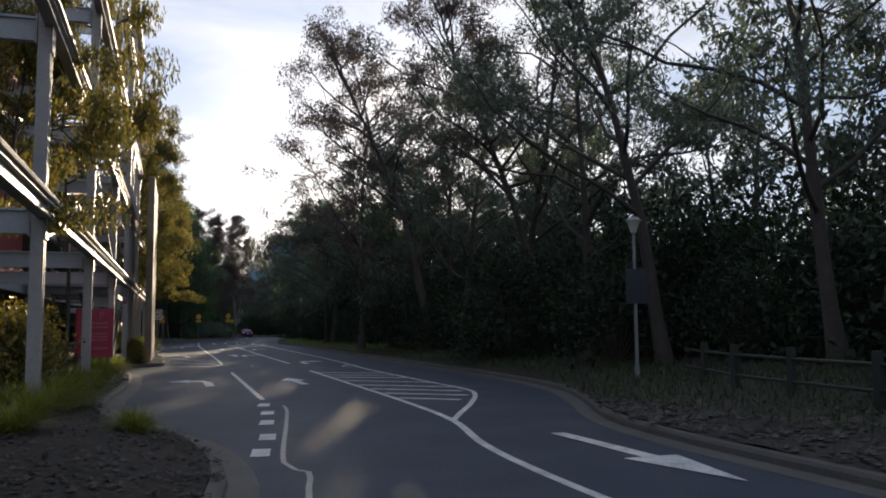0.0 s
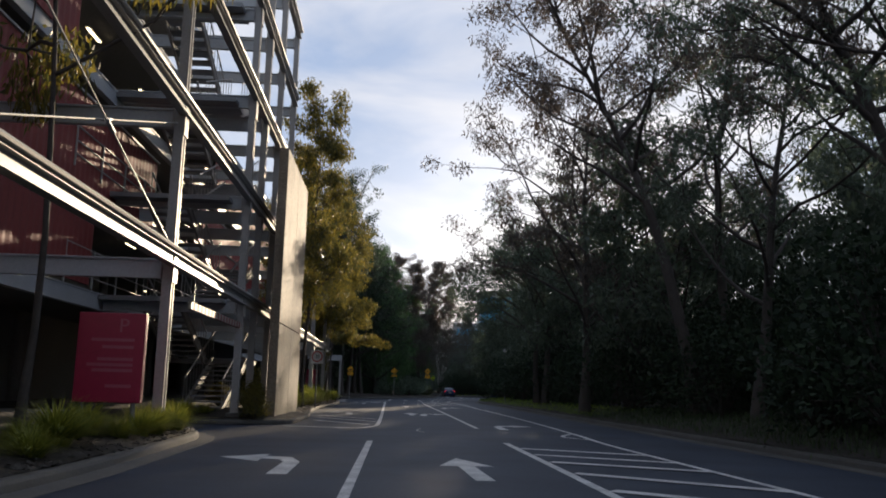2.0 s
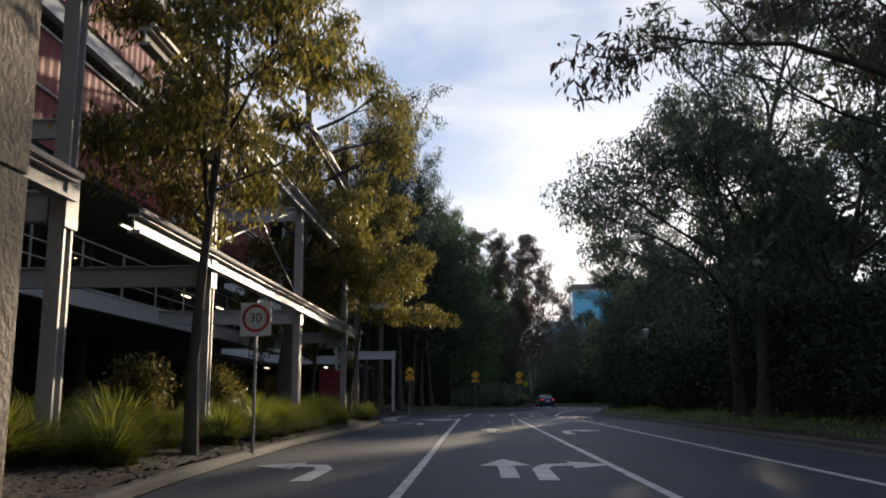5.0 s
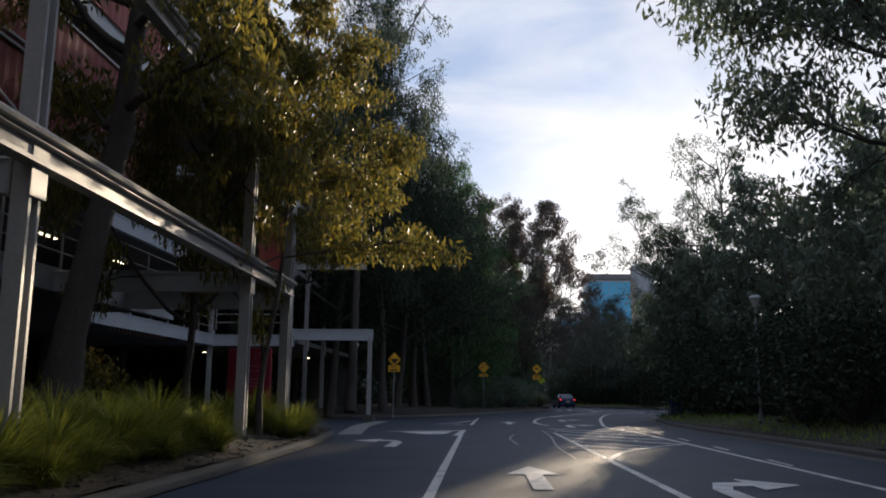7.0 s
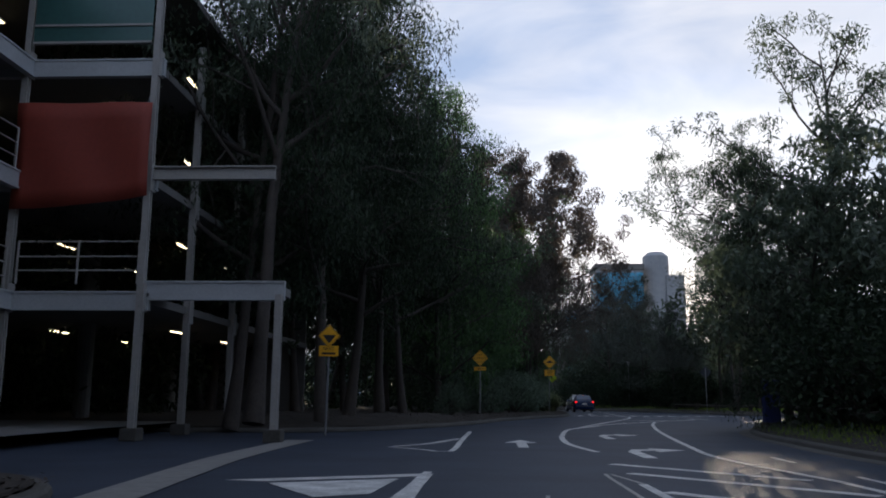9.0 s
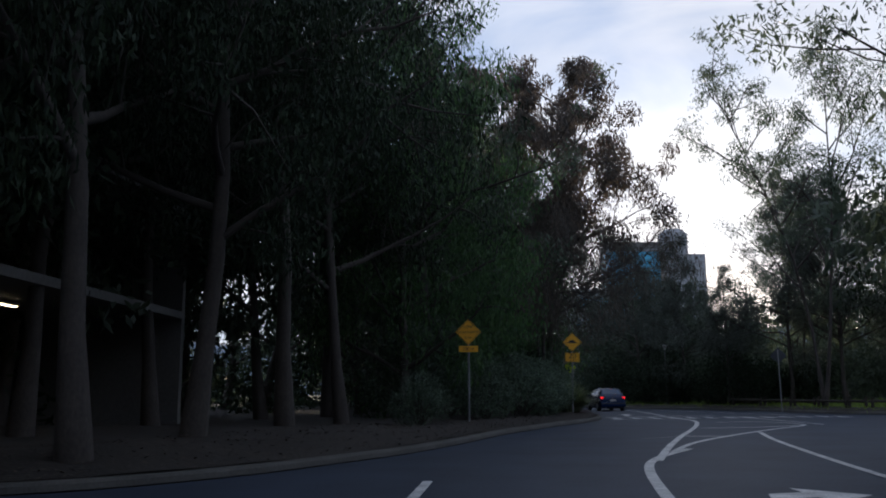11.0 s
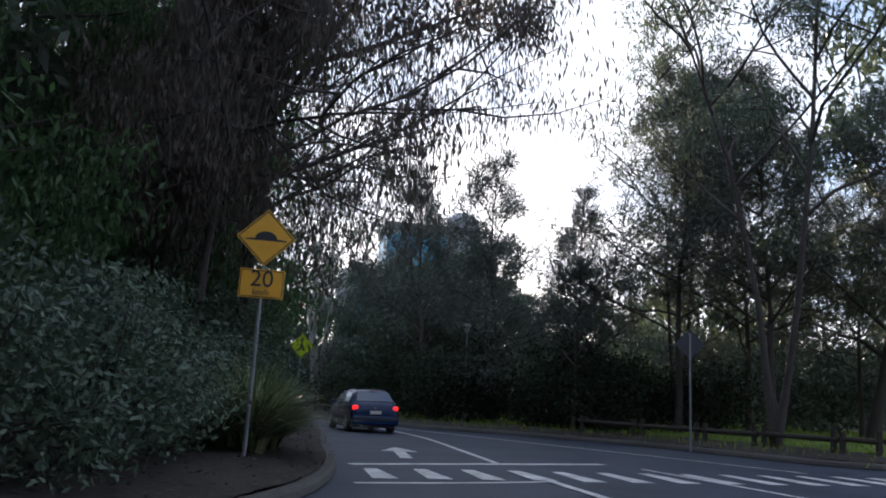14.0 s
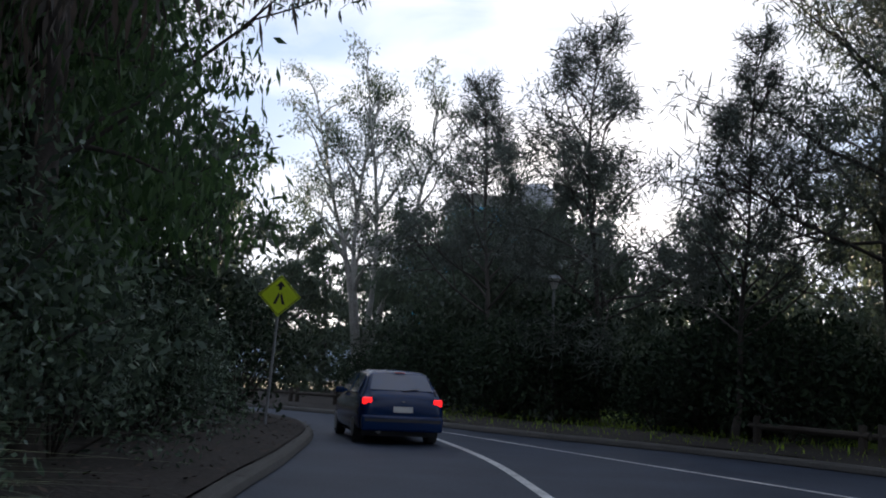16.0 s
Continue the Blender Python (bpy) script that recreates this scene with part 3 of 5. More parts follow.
for yy in (104.5, 109.0):
    steel_column(yy, 12.0, x=-4.3)
for xx in (-4.3, -7.9):
    steel_column(101.0, 13.5, x=xx)


def edge_rail(y0, y1, z):
    ob = thing("edge_rail", "long pale steel edge beam with a lipped top", "beam", group="edge beams of the car park")
    bm = bmesh.new()
    i_beam(bm, (EDGE_X + 0.1, y0, z), (EDGE_X + 0.1, y1, z), 0.2, 0.30, 0.03, 0.05)
    part("beam", bm, STEEL, ob)
    part("top_tube", rodded((EDGE_X + 0.22, y0, z + 0.19), (EDGE_X + 0.22, y1, z + 0.19), 0.05, 8), STEEL, ob)


for y0, y1, z in ((8, 58, 3.75), (8, 58, 7.05), (8, 58, 10.4), (40, 58, 13.6), (40, 58, 16.8), (60, 84.6, 3.75), (60, 81, 6.8), (72.6, 84.6, 9.4)):
    edge_rail(y0, y1, z)


def cross_beam(y, z, x0=-5.0, x1=EDGE_X - 0.15, deep=0.42):
    ob = thing("cross_beam", "pale steel beam from column to deck", "beam", group="cross beams of the car park")
    bm = bmesh.new()
    i_beam(bm, (x0, y, z), (x1, y, z), 0.16, deep, 0.05, 0.035)
    # the paler steel puts bounced light into the beam's colour
    part("beam", bm, PALE_STEEL, ob)
    part("end_plate", boxed(x1, x1 + 0.03, y - 0.13, y + 0.13, z - deep / 2 - 0.05, z + deep / 2 + 0.05), STEEL, ob)


for yy in (22.6, 31.1, 39.7, 48.2, 50.7, 54.0, 58.0):
    for z in (3.55, 6.85, 10.2):
        cross_beam(yy, z)
for yy in (48.2, 50.7, 54.0, 58.0):
    cross_beam(yy, 13.2)
    cross_beam(yy, 16.4)
for yy in (63.9, 72.3, 81.0, 84.6):
    cross_beam(yy, 3.5)
    cross_beam(yy, 6.6)


def brace(a, b):
    ob = thing("brace_rod", "thin pale steel tie rod", "tie rod", group="tie rods of the car park")
    part("rod", rodded(a, b, 0.016, 6), STEEL, ob)
    part("turnbuckle", rodded(Vector(a).lerp(Vector(b), 0.48), Vector(a).lerp(Vector(b), 0.52), 0.04, 6), DULL_STEEL, ob)


for y0, y1 in ((31.1, 39.7), (63.9, 72.3)):
    brace((EDGE_X - 0.05, y0, 4.1), (EDGE_X - 0.05, y1, 6.75))
    brace((EDGE_X + 0.02, y0, 6.6), (EDGE_X + 0.02, y1, 4.0))


def deck(x0, x1, y0, y1, z, edges):
    """A concrete deck with pale steel edge beams on the named sides."""
    ob = thing("parking_deck", "grey concrete parking deck with a pale steel edge", "parking deck", group="decks of the car park")
    part("slab", boxed(x0, x1, y0, y1, z - 0.22, z), DECK, ob)
    for side in edges:
        bm = bmesh.new()
        if side == "e":
            i_beam(bm, (x1 + 0.11, y0, z - 0.2), (x1 + 0.11, y1, z - 0.2), 0.2, 0.5, 0.14, 0.05)
        elif side == "s":
            i_beam(bm, (x0, y0 - 0.11, z - 0.2), (x1 + 0.2, y0 - 0.11, z - 0.2), 0.2, 0.5, 0.14, 0.05)
        part("edge_beam", bm, PALE_STEEL, ob)


for z in LEVELS:
    deck(-34, -5.0, 6, 43, z, "e")
    deck(-34, -5.0, 43, 60, z, "e")
    deck(-34, -5.0, 60, 88, z, "e")
    deck(-34, -7.9, 88, 101, z, "e")
    deck(-34, -4.3, 101.2, 122, z, "s")
deck(-34, -5.0, 43, 60, 16.55, "e")
deck(-4.3, -0.75, 101.2, 102.6, 4.02, "s")
ob = thing("cross_beam", "pale steel beam from column to deck", "beam", group="cross beams of the car park")
bm = bmesh.new()
i_beam(bm, (-4.3, 101.0, 6.95), (-0.9, 101.0, 6.95), 0.2, 0.36, 0.03, 0.035)
part("beam", bm, STEEL, ob)

for x0, x1, yy in ((-13.0, -10.7, 112.0), (-9.8, -8.4, 113.0), (-16.5, -14.4, 111.0)):
    ob = thing("wheel_stop", "low pale concrete wheel stop on the parking floor", "wheel stop", group="wheel stops")
    part("block", boxed(x0, x1, yy, yy + 0.18, 0.30, 0.45, bevel=0.04), BAR_CREAM, ob)

floor = tagged(link_mesh("floor", [(-34, 6, 0.30), (-5.2, 6, 0.30), (-5.2, 122, 0.30), (-34, 122, 0.30)], [(0, 1, 2, 3)], DECK), "dark concrete ground floor of the car park", "floor", kind="structure")


def building_wall(name, x0, x1, y0, y1, z0, z1, label="plain dark concrete back wall"):
    tagged(part(name, boxed(x0, x1, y0, y1, z0, z1), DECK), label, "wall", kind="structure")


building_wall("wall_west", -34.3, -34.0, 6, 122, 0, 14.4)
building_wall("wall_south", -34, -9, 5.6, 5.9, 0, 14.4)
building_wall("wall_north", -34, -4.4, 122.05, 122.3, 0, 14.4)
building_wall("wall_stair", -9.3, -9.0, 44, 60, 0.3, 16.3)
building_wall("wall_core", -16, -15.6, 62, 88, 0.3, 13.3)


def red_panel(y0, y1, z0, z1, x=-4.75, drop=0.0):
    """A ribbed red spandrel: one folded sheet."""
    ob = thing("red_spandrel", "brick-red ribbed metal spandrel panel", "cladding panel", group="red panels of the car park")
    n = int((y1 - y0) / 0.18)
    verts, faces = [], []
    for i in range(n + 1):
        y = y0 + (y1 - y0) * i / n
        out = 0.018 if i % 2 else 0.0
        d = drop * (y - y0) / (y1 - y0)
        for xx in (x + out, x + out - 0.05):
            verts += [(xx, y, z0 - d), (xx, y, z1 - d)]
        if i:
            a, b = 4 * (i - 1), 4 * i
            faces += [(a, b, b + 1, a + 1), (a + 3, b + 3, b + 2, a + 2), (a + 1, b + 1, b + 3, a + 3), (a + 2, b + 2, b, a)]
    faces += [(0, 1, 3, 2), (4 * n + 2, 4 * n + 3, 4 * n + 1, 4 * n)]
    link_mesh("sheet", verts, faces, RED_SHEET, ob)
    part("top_rail", boxed(x - 0.08, x + 0.07, y0, y1, z1 + 0.002, z1 + 0.06), STEEL, ob) if not drop else None


red_panel(20, 52.4, 6.62, 9.1)
red_panel(20, 44.0, 10.17, 11.9)
red_panel(36, 46.5, 3.9, 6.3, x=-4.72)
red_panel(20, 33, 4.1, 5.2)
red_panel(60, 87, 6.55, 7.72, x=-4.68)
red_panel(60, 85, 7.8, 9.1)
red_panel(62, 86.0, 10.17, 11.9)
red_panel(78, 87.0, 6.9, 7.9, x=-4.7)
red_panel(49, 58, 6.96, 8.5, x=-6.6)

ob = thing("banner", "plain orange-red sheet hung between two columns", "banner")
verts, faces = [], []
for i in range(13):
    u = i / 12
    x = -7.9 + 3.65 * u
    low = 5.95 + 0.35 * u**2
    for k in range(7):
        v = k / 6
        verts.append((x, 100.75 + 0.05 * math.sin(u * 9 + v * 4), low + (8.85 - low) * v))
    if i:
        faces += [((i - 1) * 7 + k, i * 7 + k, i * 7 + k + 1, (i - 1) * 7 + k + 1) for k in range(6)]
sheet = link_mesh("sheet", verts, faces, ORANGE_SHEET, ob, smooth=True)
sheet.modifiers.new("thick", "SOLIDIFY").thickness = 0.02
for xx in (-7.75, -4.4):
    part("tie", rodded((xx, 100.78, 8.8), (xx, 100.95, 9.1), 0.012, 6), DULL_STEEL, ob)
for z0 in (10.65,):
    ob = thing("parapet_panel", "dark green glazed parapet in a pale frame", "parapet")
    part("pane", boxed(-7.75, -4.45, 100.9, 100.94, z0, z0 + 1.3), MESH_GREEN, ob)
    for z in (z0 - 0.05, z0 + 0.45, z0 + 1.32):
        part("rail", boxed(-7.75, -4.45, 100.86, 100.98, z, z + 0.06), STEEL, ob)


def railing(a, b, z, posts):
    """A deck railing of posts and three rails from a to b."""
    ob = thing("deck_railing", "pale tubular steel railing along a deck edge", "railing", group="railings of the car park")
    a, b = Vector((*a, z)), Vector((*b, z))
    for i in range(posts + 1):
        p = a.lerp(b, i / posts)
        part("post", rodded(p, p + Vector((0, 0, 1.15)), 0.03, 6), STEEL, ob)
    for h in (0.35, 0.72, 1.12):
        part("rail", rodded(a + Vector((0, 0, h)), b + Vector((0, 0, h)), 0.022, 6), STEEL, ob)


for z in (3.78, 6.98):
    railing((-4.72, 44.6), (-4.72, 61.5), z, 8)
    railing((-4.72, 88), (-4.72, 60), z - 0.0, 12) if z < 5 else railing((-4.72, 84), (-4.72, 87.8), z, 3)
    railing((-7.75, 88.3), (-7.75, 100.6), z, 7)
railing((-7.7, 101.05), (-4.45, 101.05), 4.0, 2)
railing((-4.72, 8), (-4.72, 32.8), 3.78, 12)


def stair_flight(x0, x1, y0, y1, z0, z1):
    ob = thing("stair_flight", "grey steel stair flight with upright balusters", "stairs", group="stair flights of the car park")
    n = max(2, round((z1 - z0) / 0.178))
    for xx in (x0, x1):
        bm = bmesh.new()
        i_beam(bm, (xx, y0, z0 - 0.05), (xx, y1, z1 - 0.05), 0.08, 0.3, 0.03, 0.03)
        part("stringer", bm, STEEL, ob)
        part("handrail", rodded((xx, y0, z0 + 0.98), (xx, y1, z1 + 0.98), 0.03, 6), STEEL, ob)
        for i in range(0, n + 1):
            f = i / n
            y, z = y0 + (y1 - y0) * f, z0 + (z1 - z0) * f
            part("baluster", rodded((xx, y, z), (xx, y, z + 0.97), 0.013, 5), STEEL, ob)
    for i in range(n):
        f = (i + 0.5) / n
        y, z = y0 + (y1 - y0) * f, z0 + (z1 - z0) * f
        half = abs(y1 - y0) / n / 2 + 0.015
        part("tread", boxed(x0 + 0.03, x1 - 0.03, y - half, y + half, z - 0.02, z + 0.03), DULL_STEEL, ob)


for k, z in enumerate((0.35, 3.75, 6.95, 10.15)):
    top = (3.75, 6.95, 10.15, 13.35)[k]
    mid = (z + top) / 2
    stair_flight(-2.4, -1.2, 49.0, 53.0, z, mid)
    stair_flight(-3.9, -2.7, 53.0, 49.0, mid, top)
    ob = thing("stair_landing", "grey steel stair landing", "landing", group="stair landings of the car park")
    part("plate", boxed(-4.0, -1.1, 53.05, 54.6, mid - 0.14, mid), DULL_STEEL, ob)
    part("plate", boxed(-4.9, -1.1, 47.6, 48.95, top - 0.14, top), DULL_STEEL, ob)

for yy in range(12, 118, 8):
    for xx in (-9.0, -15.0):
        if not (xx > -10 and (42 < yy < 49 or 88 < yy < 107)):
            ob = thing("concrete_column", "round grey concrete column inside the car park", "column", group="concrete columns in the car park")
            bm = bmesh.new()
            rod(bm, (xx, yy, 0.3), (xx, yy, 13.3), 0.28, 14)
            part("shaft", bm, DECK, ob)
for i, yy in enumerate(range(14, 120, 6)):
    for z in LEVELS:
        for xx in (-6.6, -11.0):
            if (i + int(z)) % 3 != 0 and not (xx > -7.9 and 87 < yy < 102) and not (z < 5 and 56 < yy < 100):
                ob = thing("ceiling_light", "lit fluorescent batten under a deck", "ceiling light", group="lights of the car park")
                part("housing", boxed(xx - 0.08, xx + 0.08, yy - 0.65, yy + 0.65, z - 0.33, z - 0.26), WHITE, ob)
                part("tube", boxed(xx - 0.05, xx + 0.05, yy - 0.6, yy + 0.6, z - 0.36, z - 0.332), TUBE_LIGHT, ob)


def clearance_bar(a, b, z_top):
    """A striped hanging bar above an entry."""
    ob = thing("clearance_bar", "red and white striped clearance bar hung over an entry", "clearance bar", group="clearance bars")
    a, b = Vector(a), Vector(b)
    n = 32
    d = (b - a) / n
    for i in range(n):
        p, q = a + d * i, a + d * (i + 1)
        bm = bmesh.new()
        box(bm, min(p.x, q.x) - 0.04, max(p.x, q.x) + 0.04, min(p.y, q.y), max(p.y, q.y), p.z - 0.085, p.z + 0.085)
        part("band", bm, RED_SHEET if i % 2 else BAR_CREAM, ob)
    for f in (0.06, 0.94):
        p = a.lerp(b, f)
        part("hanger", rodded(p + Vector((0, 0, 0.1)), Vector((p.x, p.y, z_top)), 0.012, 6), DULL_STEEL, ob)


clearance_bar((-0.58, 41.4, 2.95), (-0.58, 47.7, 2.95), 3.62)
clearance_bar((-8.2, 91.2, 3.3), (-8.2, 96.4, 3.3), 3.54)

# the tall concrete fin by the entry
wall = thing("wall_fin", "tall slab of exposed-aggregate concrete beside the entry", "wall", kind="structure")
part("core", boxed(0.22, 0.46, 48.84, 55.06, 0.0, 8.84), CONCRETE, wall)
for y0, y1 in ((48.8, 51.97), (52.0, 55.1)):
    for z0, z1 in ((0.0, 3.13), (3.16, 8.9)):
        part("panel", boxed(0.2, 0.5, y0, y1, z0, z1, bevel=0.012), CONCRETE, wall)


def parking_sign(x, y, turn):
    ob = thing("parking_sign", "crimson box sign with pale lettering on two posts", "sign", pose(x, y, 0.35, 0, 0, turn), group="crimson parking signs")
    part("cabinet", boxed(-0.5, 0.68, -0.11, 0.11, 0.45, 2.07, bevel=0.02), SIGN_RED, ob)
    t = bpy.data.curves.new("letter", "FONT")
    t.body, t.size, t.extrude, t.align_x = "P", 0.36, 0.004, "CENTER"
    t.materials.append(SIGN_INK)
    letter = new("letter", t)
    letter.parent, letter.matrix_basis = ob, pose(0.3, -0.116, 1.72, 90)
    for i, (w, z) in enumerate(((0.75, 1.55), (0.55, 1.42), (0.62, 1.2), (0.8, 1.1), (0.7, 1.0), (0.45, 0.72))):
        part("text_bar", boxed(0.5 - w, 0.5, -0.118, -0.112, z, z + 0.055), SIGN_INK, ob)
    for xx in (-0.36, 0.54):
        part("post", rodded((xx, 0, -0.2), (xx, 0, 0.5), 0.045, 8), DULL_STEEL, ob)
    return ob


parking_sign(-1.1, 37.6, 4)
parking_sign(-2.2, 86.8, 4)


# ---------------------------------------------------------------- trees
def limb(rng, start, way, length, bend, n=5):
    """A curving branch line."""
    pts, d = [np.array(start, float)], np.array(way, float)
    for _ in range(n):
        d = d + rng.normal(size=3) * 0.16 + np.array([0, 0, bend])
        d /= np.linalg.norm(d)
        pts.append(pts[-1] + d * length / n)
    return np.array(pts)


def make_tree(name, label, seed, h, radius, base, reach, limbs, leaf_count, leaf_long, leaf_wide, droop, clump, bark, leaf, lift=0.55, stems=1, group="trees", top_taper=0.45, flat=0.75, sub=4, inner=0.35, toward=(0, 0), lean=None, twig_up=0.15):
    """A tapered trunk with limbs and twigs, and a crown of leaf clumps at their ends; toward (degrees, gain) lengthens the limbs of one side."""
    rng = np.random.default_rng(seed)
    ob = thing(name, label, "tree", group=group)
    wood, centres, sizes = [], [], []
    for s in range(stems):
        az = rng.random() * 6.28 + s * 2.1
        tilt = lean if lean is not None else 0.06 if stems == 1 else 0.24
        trunk = [np.zeros(3)]
        d = np.array([math.cos(az) * tilt, math.sin(az) * tilt, 1.0])
        for _ in range(10):
            d = d + rng.normal(size=3) * [0.06, 0.06, 0.02]
            d /= np.linalg.norm(d)
            trunk.append(trunk[-1] + d * h * 0.95 / 10)
        trunk = np.array(trunk)
        rad = radius * (1 - 0.88 * np.linspace(0, 1, 11) ** 0.8) / (1 if stems == 1 else 1.35)
        rad[0] *= 1.35
        wood.append(tube_arrays(trunk, rad, 9))
        for i in range(limbs):
            f = base + (0.98 - base) * (i + rng.random() * 0.8) / limbs
            p = trunk[0] * 0
            k = f * 10
            j = min(9, int(k))
            p = trunk[j] + (trunk[j + 1] - trunk[j]) * (k - j)
            a = i * 2.4 + rng.random() * 1.2 + az
            rel = (f - base) / (1 - base)
            long = reach * (0.65 + 0.5 * rng.random()) * (1 - top_taper * rel) * (0.75 + 0.35 * math.sin(math.pi * min(1, rel + 0.25)))
            long *= 1 + toward[1] * math.cos(a - radians(toward[0]))
            tuft = clump * (1 - 0.75 * top_taper * rel)
            way = np.array([math.cos(a), math.sin(a), lift + 0.5 * rel])
            way /= np.linalg.norm(way)
            pts = limb(rng, p, way, long, 0.05)
            r0 = radius * (0.40 - 0.22 * rel)
            wood.append(tube_arrays(pts, np.linspace(r0, 0.02, len(pts)), 5))
            centres.append(pts[-1])
            sizes.append(tuft)
            for q in range(sub):
                t = inner + (0.95 - inner) * (q + rng.random()) / sub
                k2 = t * 5
                j2 = min(4, int(k2))
                p2 = pts[j2] + (pts[j2 + 1] - pts[j2]) * (k2 - j2)
                w2 = way + rng.normal(size=3) * 0.75 + [0, 0, twig_up]
                w2 /= np.linalg.norm(w2)
                tw = limb(rng, p2, w2, long * (0.28 + 0.3 * rng.random()), 0.0, 3)
                wood.append(tube_arrays(tw, np.linspace(0.026, 0.006, len(tw)), 4))
                centres += [tw[-1], tw[2]]
                sizes += [tuft * (0.55 + 0.6 * rng.random()), tuft * (0.4 + 0.5 * rng.random())]
    v, f = join_arrays(wood)
    link_mesh("trunk", v, f, bark, ob, smooth=True)
    quads_object("crown", leaves(rng, centres, np.array(sizes), leaf_count, leaf_long, leaf_wide, droop, flat), leaf, ob)
    return ob


def make_shrub(name, label, seed, wide, high, leaf_count, leaf_long, leaf_wide, leaf, group="shrubs", droop=-0.2):
    rng = np.random.default_rng(seed)
    ob = thing(name, label, "shrub", group=group)
    wood, centres = [], []
    for i in range(34):
        a, up = i * 2.4 + rng.random(), rng.random() ** 0.7
        r = wide * math.sqrt(max(0.05, 1 - up**2)) * (0.55 + 0.45 * rng.random())
        tip = np.array([math.cos(a) * r, math.sin(a) * r, high * (0.12 + 0.85 * up)])
        mid = tip * 0.5 + [0, 0, high * 0.1]
        wood.append(tube_arrays([np.zeros(3), mid, tip], [0.03, 0.02, 0.008], 4))
        centres += [tip, tip * [0.8, 0.8, 0.75]]
    v, f = join_arrays(wood)
    link_mesh("stem", v, f, BARK, ob, smooth=True)
    quads_object("foliage", leaves(rng, centres, 0.34 * (wide + high) / 2, leaf_count, leaf_long, leaf_wide, droop), leaf, ob)
    return ob


def make_tussock(name, label, seed, high, blades, leaf, group="grass tussocks", width=0.014, arch=0.7):
    """A clump of arching strap leaves."""
    rng = np.random.default_rng(seed)
    ob = thing(name, label, "grass tussock", group=group)
    quads = []
    for _ in range(blades):
        a = rng.random() * 6.28
        out = np.array([math.cos(a), math.sin(a), 0])
        side = np.array([-out[1], out[0], 0]) * width * (0.7 + 0.6 * rng.random())
        root = out * rng.random() * 0.16
        long = high * (0.65 + 0.5 * rng.random())
        bow = arch * (0.25 + rng.random())
        pts = [root + out * long * bow * s * s * 0.75 + np.array([0, 0, long * (s - 0.42 * bow * s * s)]) for s in (0, 0.35, 0.7, 1.0)]
        wide = (1.0, 0.95, 0.7, 0.08)
        for i in range(3):
            quads.append([pts[i] - side * wide[i], pts[i] + side * wide[i], pts[i + 1] + side * wide[i + 1], pts[i + 1] - side * wide[i + 1]])
    third = len(quads) // 9 * 3
    for k in range(3 if blades > 500 else 1):
        quads_object("leaf_tuft", np.array(quads[k * third:(k + 1) * third] if blades > 500 else quads), leaf, ob)
    return ob


PLANTED = {}


def plant(first, x, y, size=1.0, turn=0.0, z=None, tall=1.0):
    """Sets the model itself the first time, and copies of it after that."""
    if z is None:
        d = float(np.sqrt(((ALL_KERB - (x, y)) ** 2).sum(1).min()))
        z = verge_height(x, y, d) - 0.12
    m = pose(x, y, z, 0, 0, turn) @ Matrix.Diagonal((size, size, size * tall, 1))
    if first.name in PLANTED:
        return copy_thing(first, m)
    PLANTED[first.name] = True
    first.matrix_basis = m
    first.scale = (size, size, size * tall)
    return first


def plant_copy(first, x, y, size=1.0, turn=0.0, z=None, tall=1.0):
    old = first.scale.copy()
    if first.name in PLANTED:
        first.scale = (1, 1, 1)
    ob = plant(first, x, y, size, turn, z, tall)
    if ob is not first:
        first.scale = old
    return ob


GUM_A = make_tree("gum_tree", "tall gum tree with an open dark crown", 11, 16.5, 0.24, 0.30, 6.6, 17, 10500, 0.22, 0.055, 0.9, 0.75, BARK, LEAF, group="gums along the road")
GUM_B = make_tree("gum_tree", "tall gum tree with an open dark crown", 12, 15.0, 0.22, 0.24, 6.2, 18, 11000, 0.22, 0.055, 0.9, 0.78, BARK, LEAF, group="gums along the road", lift=0.45)
GUM_R = make_tree("reddish_gum_tree", "backlit gum tree with a reddish airy crown", 13, 15.5, 0.24, 0.24, 8.6, 20, 19000, 0.22, 0.054, 1.0, 0.85, BARK, RUST_LEAF, group="gums along the road", lift=0.4)
GUM_S = make_tree("reddish_gum_tree", "backlit gum tree with a rounded reddish crown", 25, 15.5, 0.22, 0.40, 5.6, 22, 34000, 0.21, 0.060, 1.4, 0.85, BARK, RUST_LEAF, group="trees beside the bend", lift=0.6)
GUM_H = make_tree("leaning_gum_tree", "gum tree with long boughs of hanging leaves over the road", 44, 10.0, 0.12, 0.36, 4.1, 26, 36000, 0.19, 0.036, 3.0, 0.82, BARK, RUST_LEAF, group="overhanging gums", lift=0.2, sub=9, inner=0.2, toward=(-5, 0.65), flat=1.3, twig_up=0.25)
GUM_P = make_tree("spreading_gum_tree", "tall spreading gum tree with airy boughs over the road", 33, 19.5, 0.27, 0.42, 5.6, 24, 20000, 0.20, 0.052, 1.0, 0.80, BARK, RUST_LEAF, group="gums along the road", lift=0.55, toward=(180, 0.12), sub=5)
GUM_C = make_tree("canopy_tree", "dark tree with a clear trunk and a dense drooping canopy", 37, 14.0, 0.19, 0.22, 4.6, 24, 30000, 0.15, 0.042, 1.5, 0.95, BARK, SHADED_LEAF, group="trees beside the bend", lift=0.35, sub=6, inner=0.1)
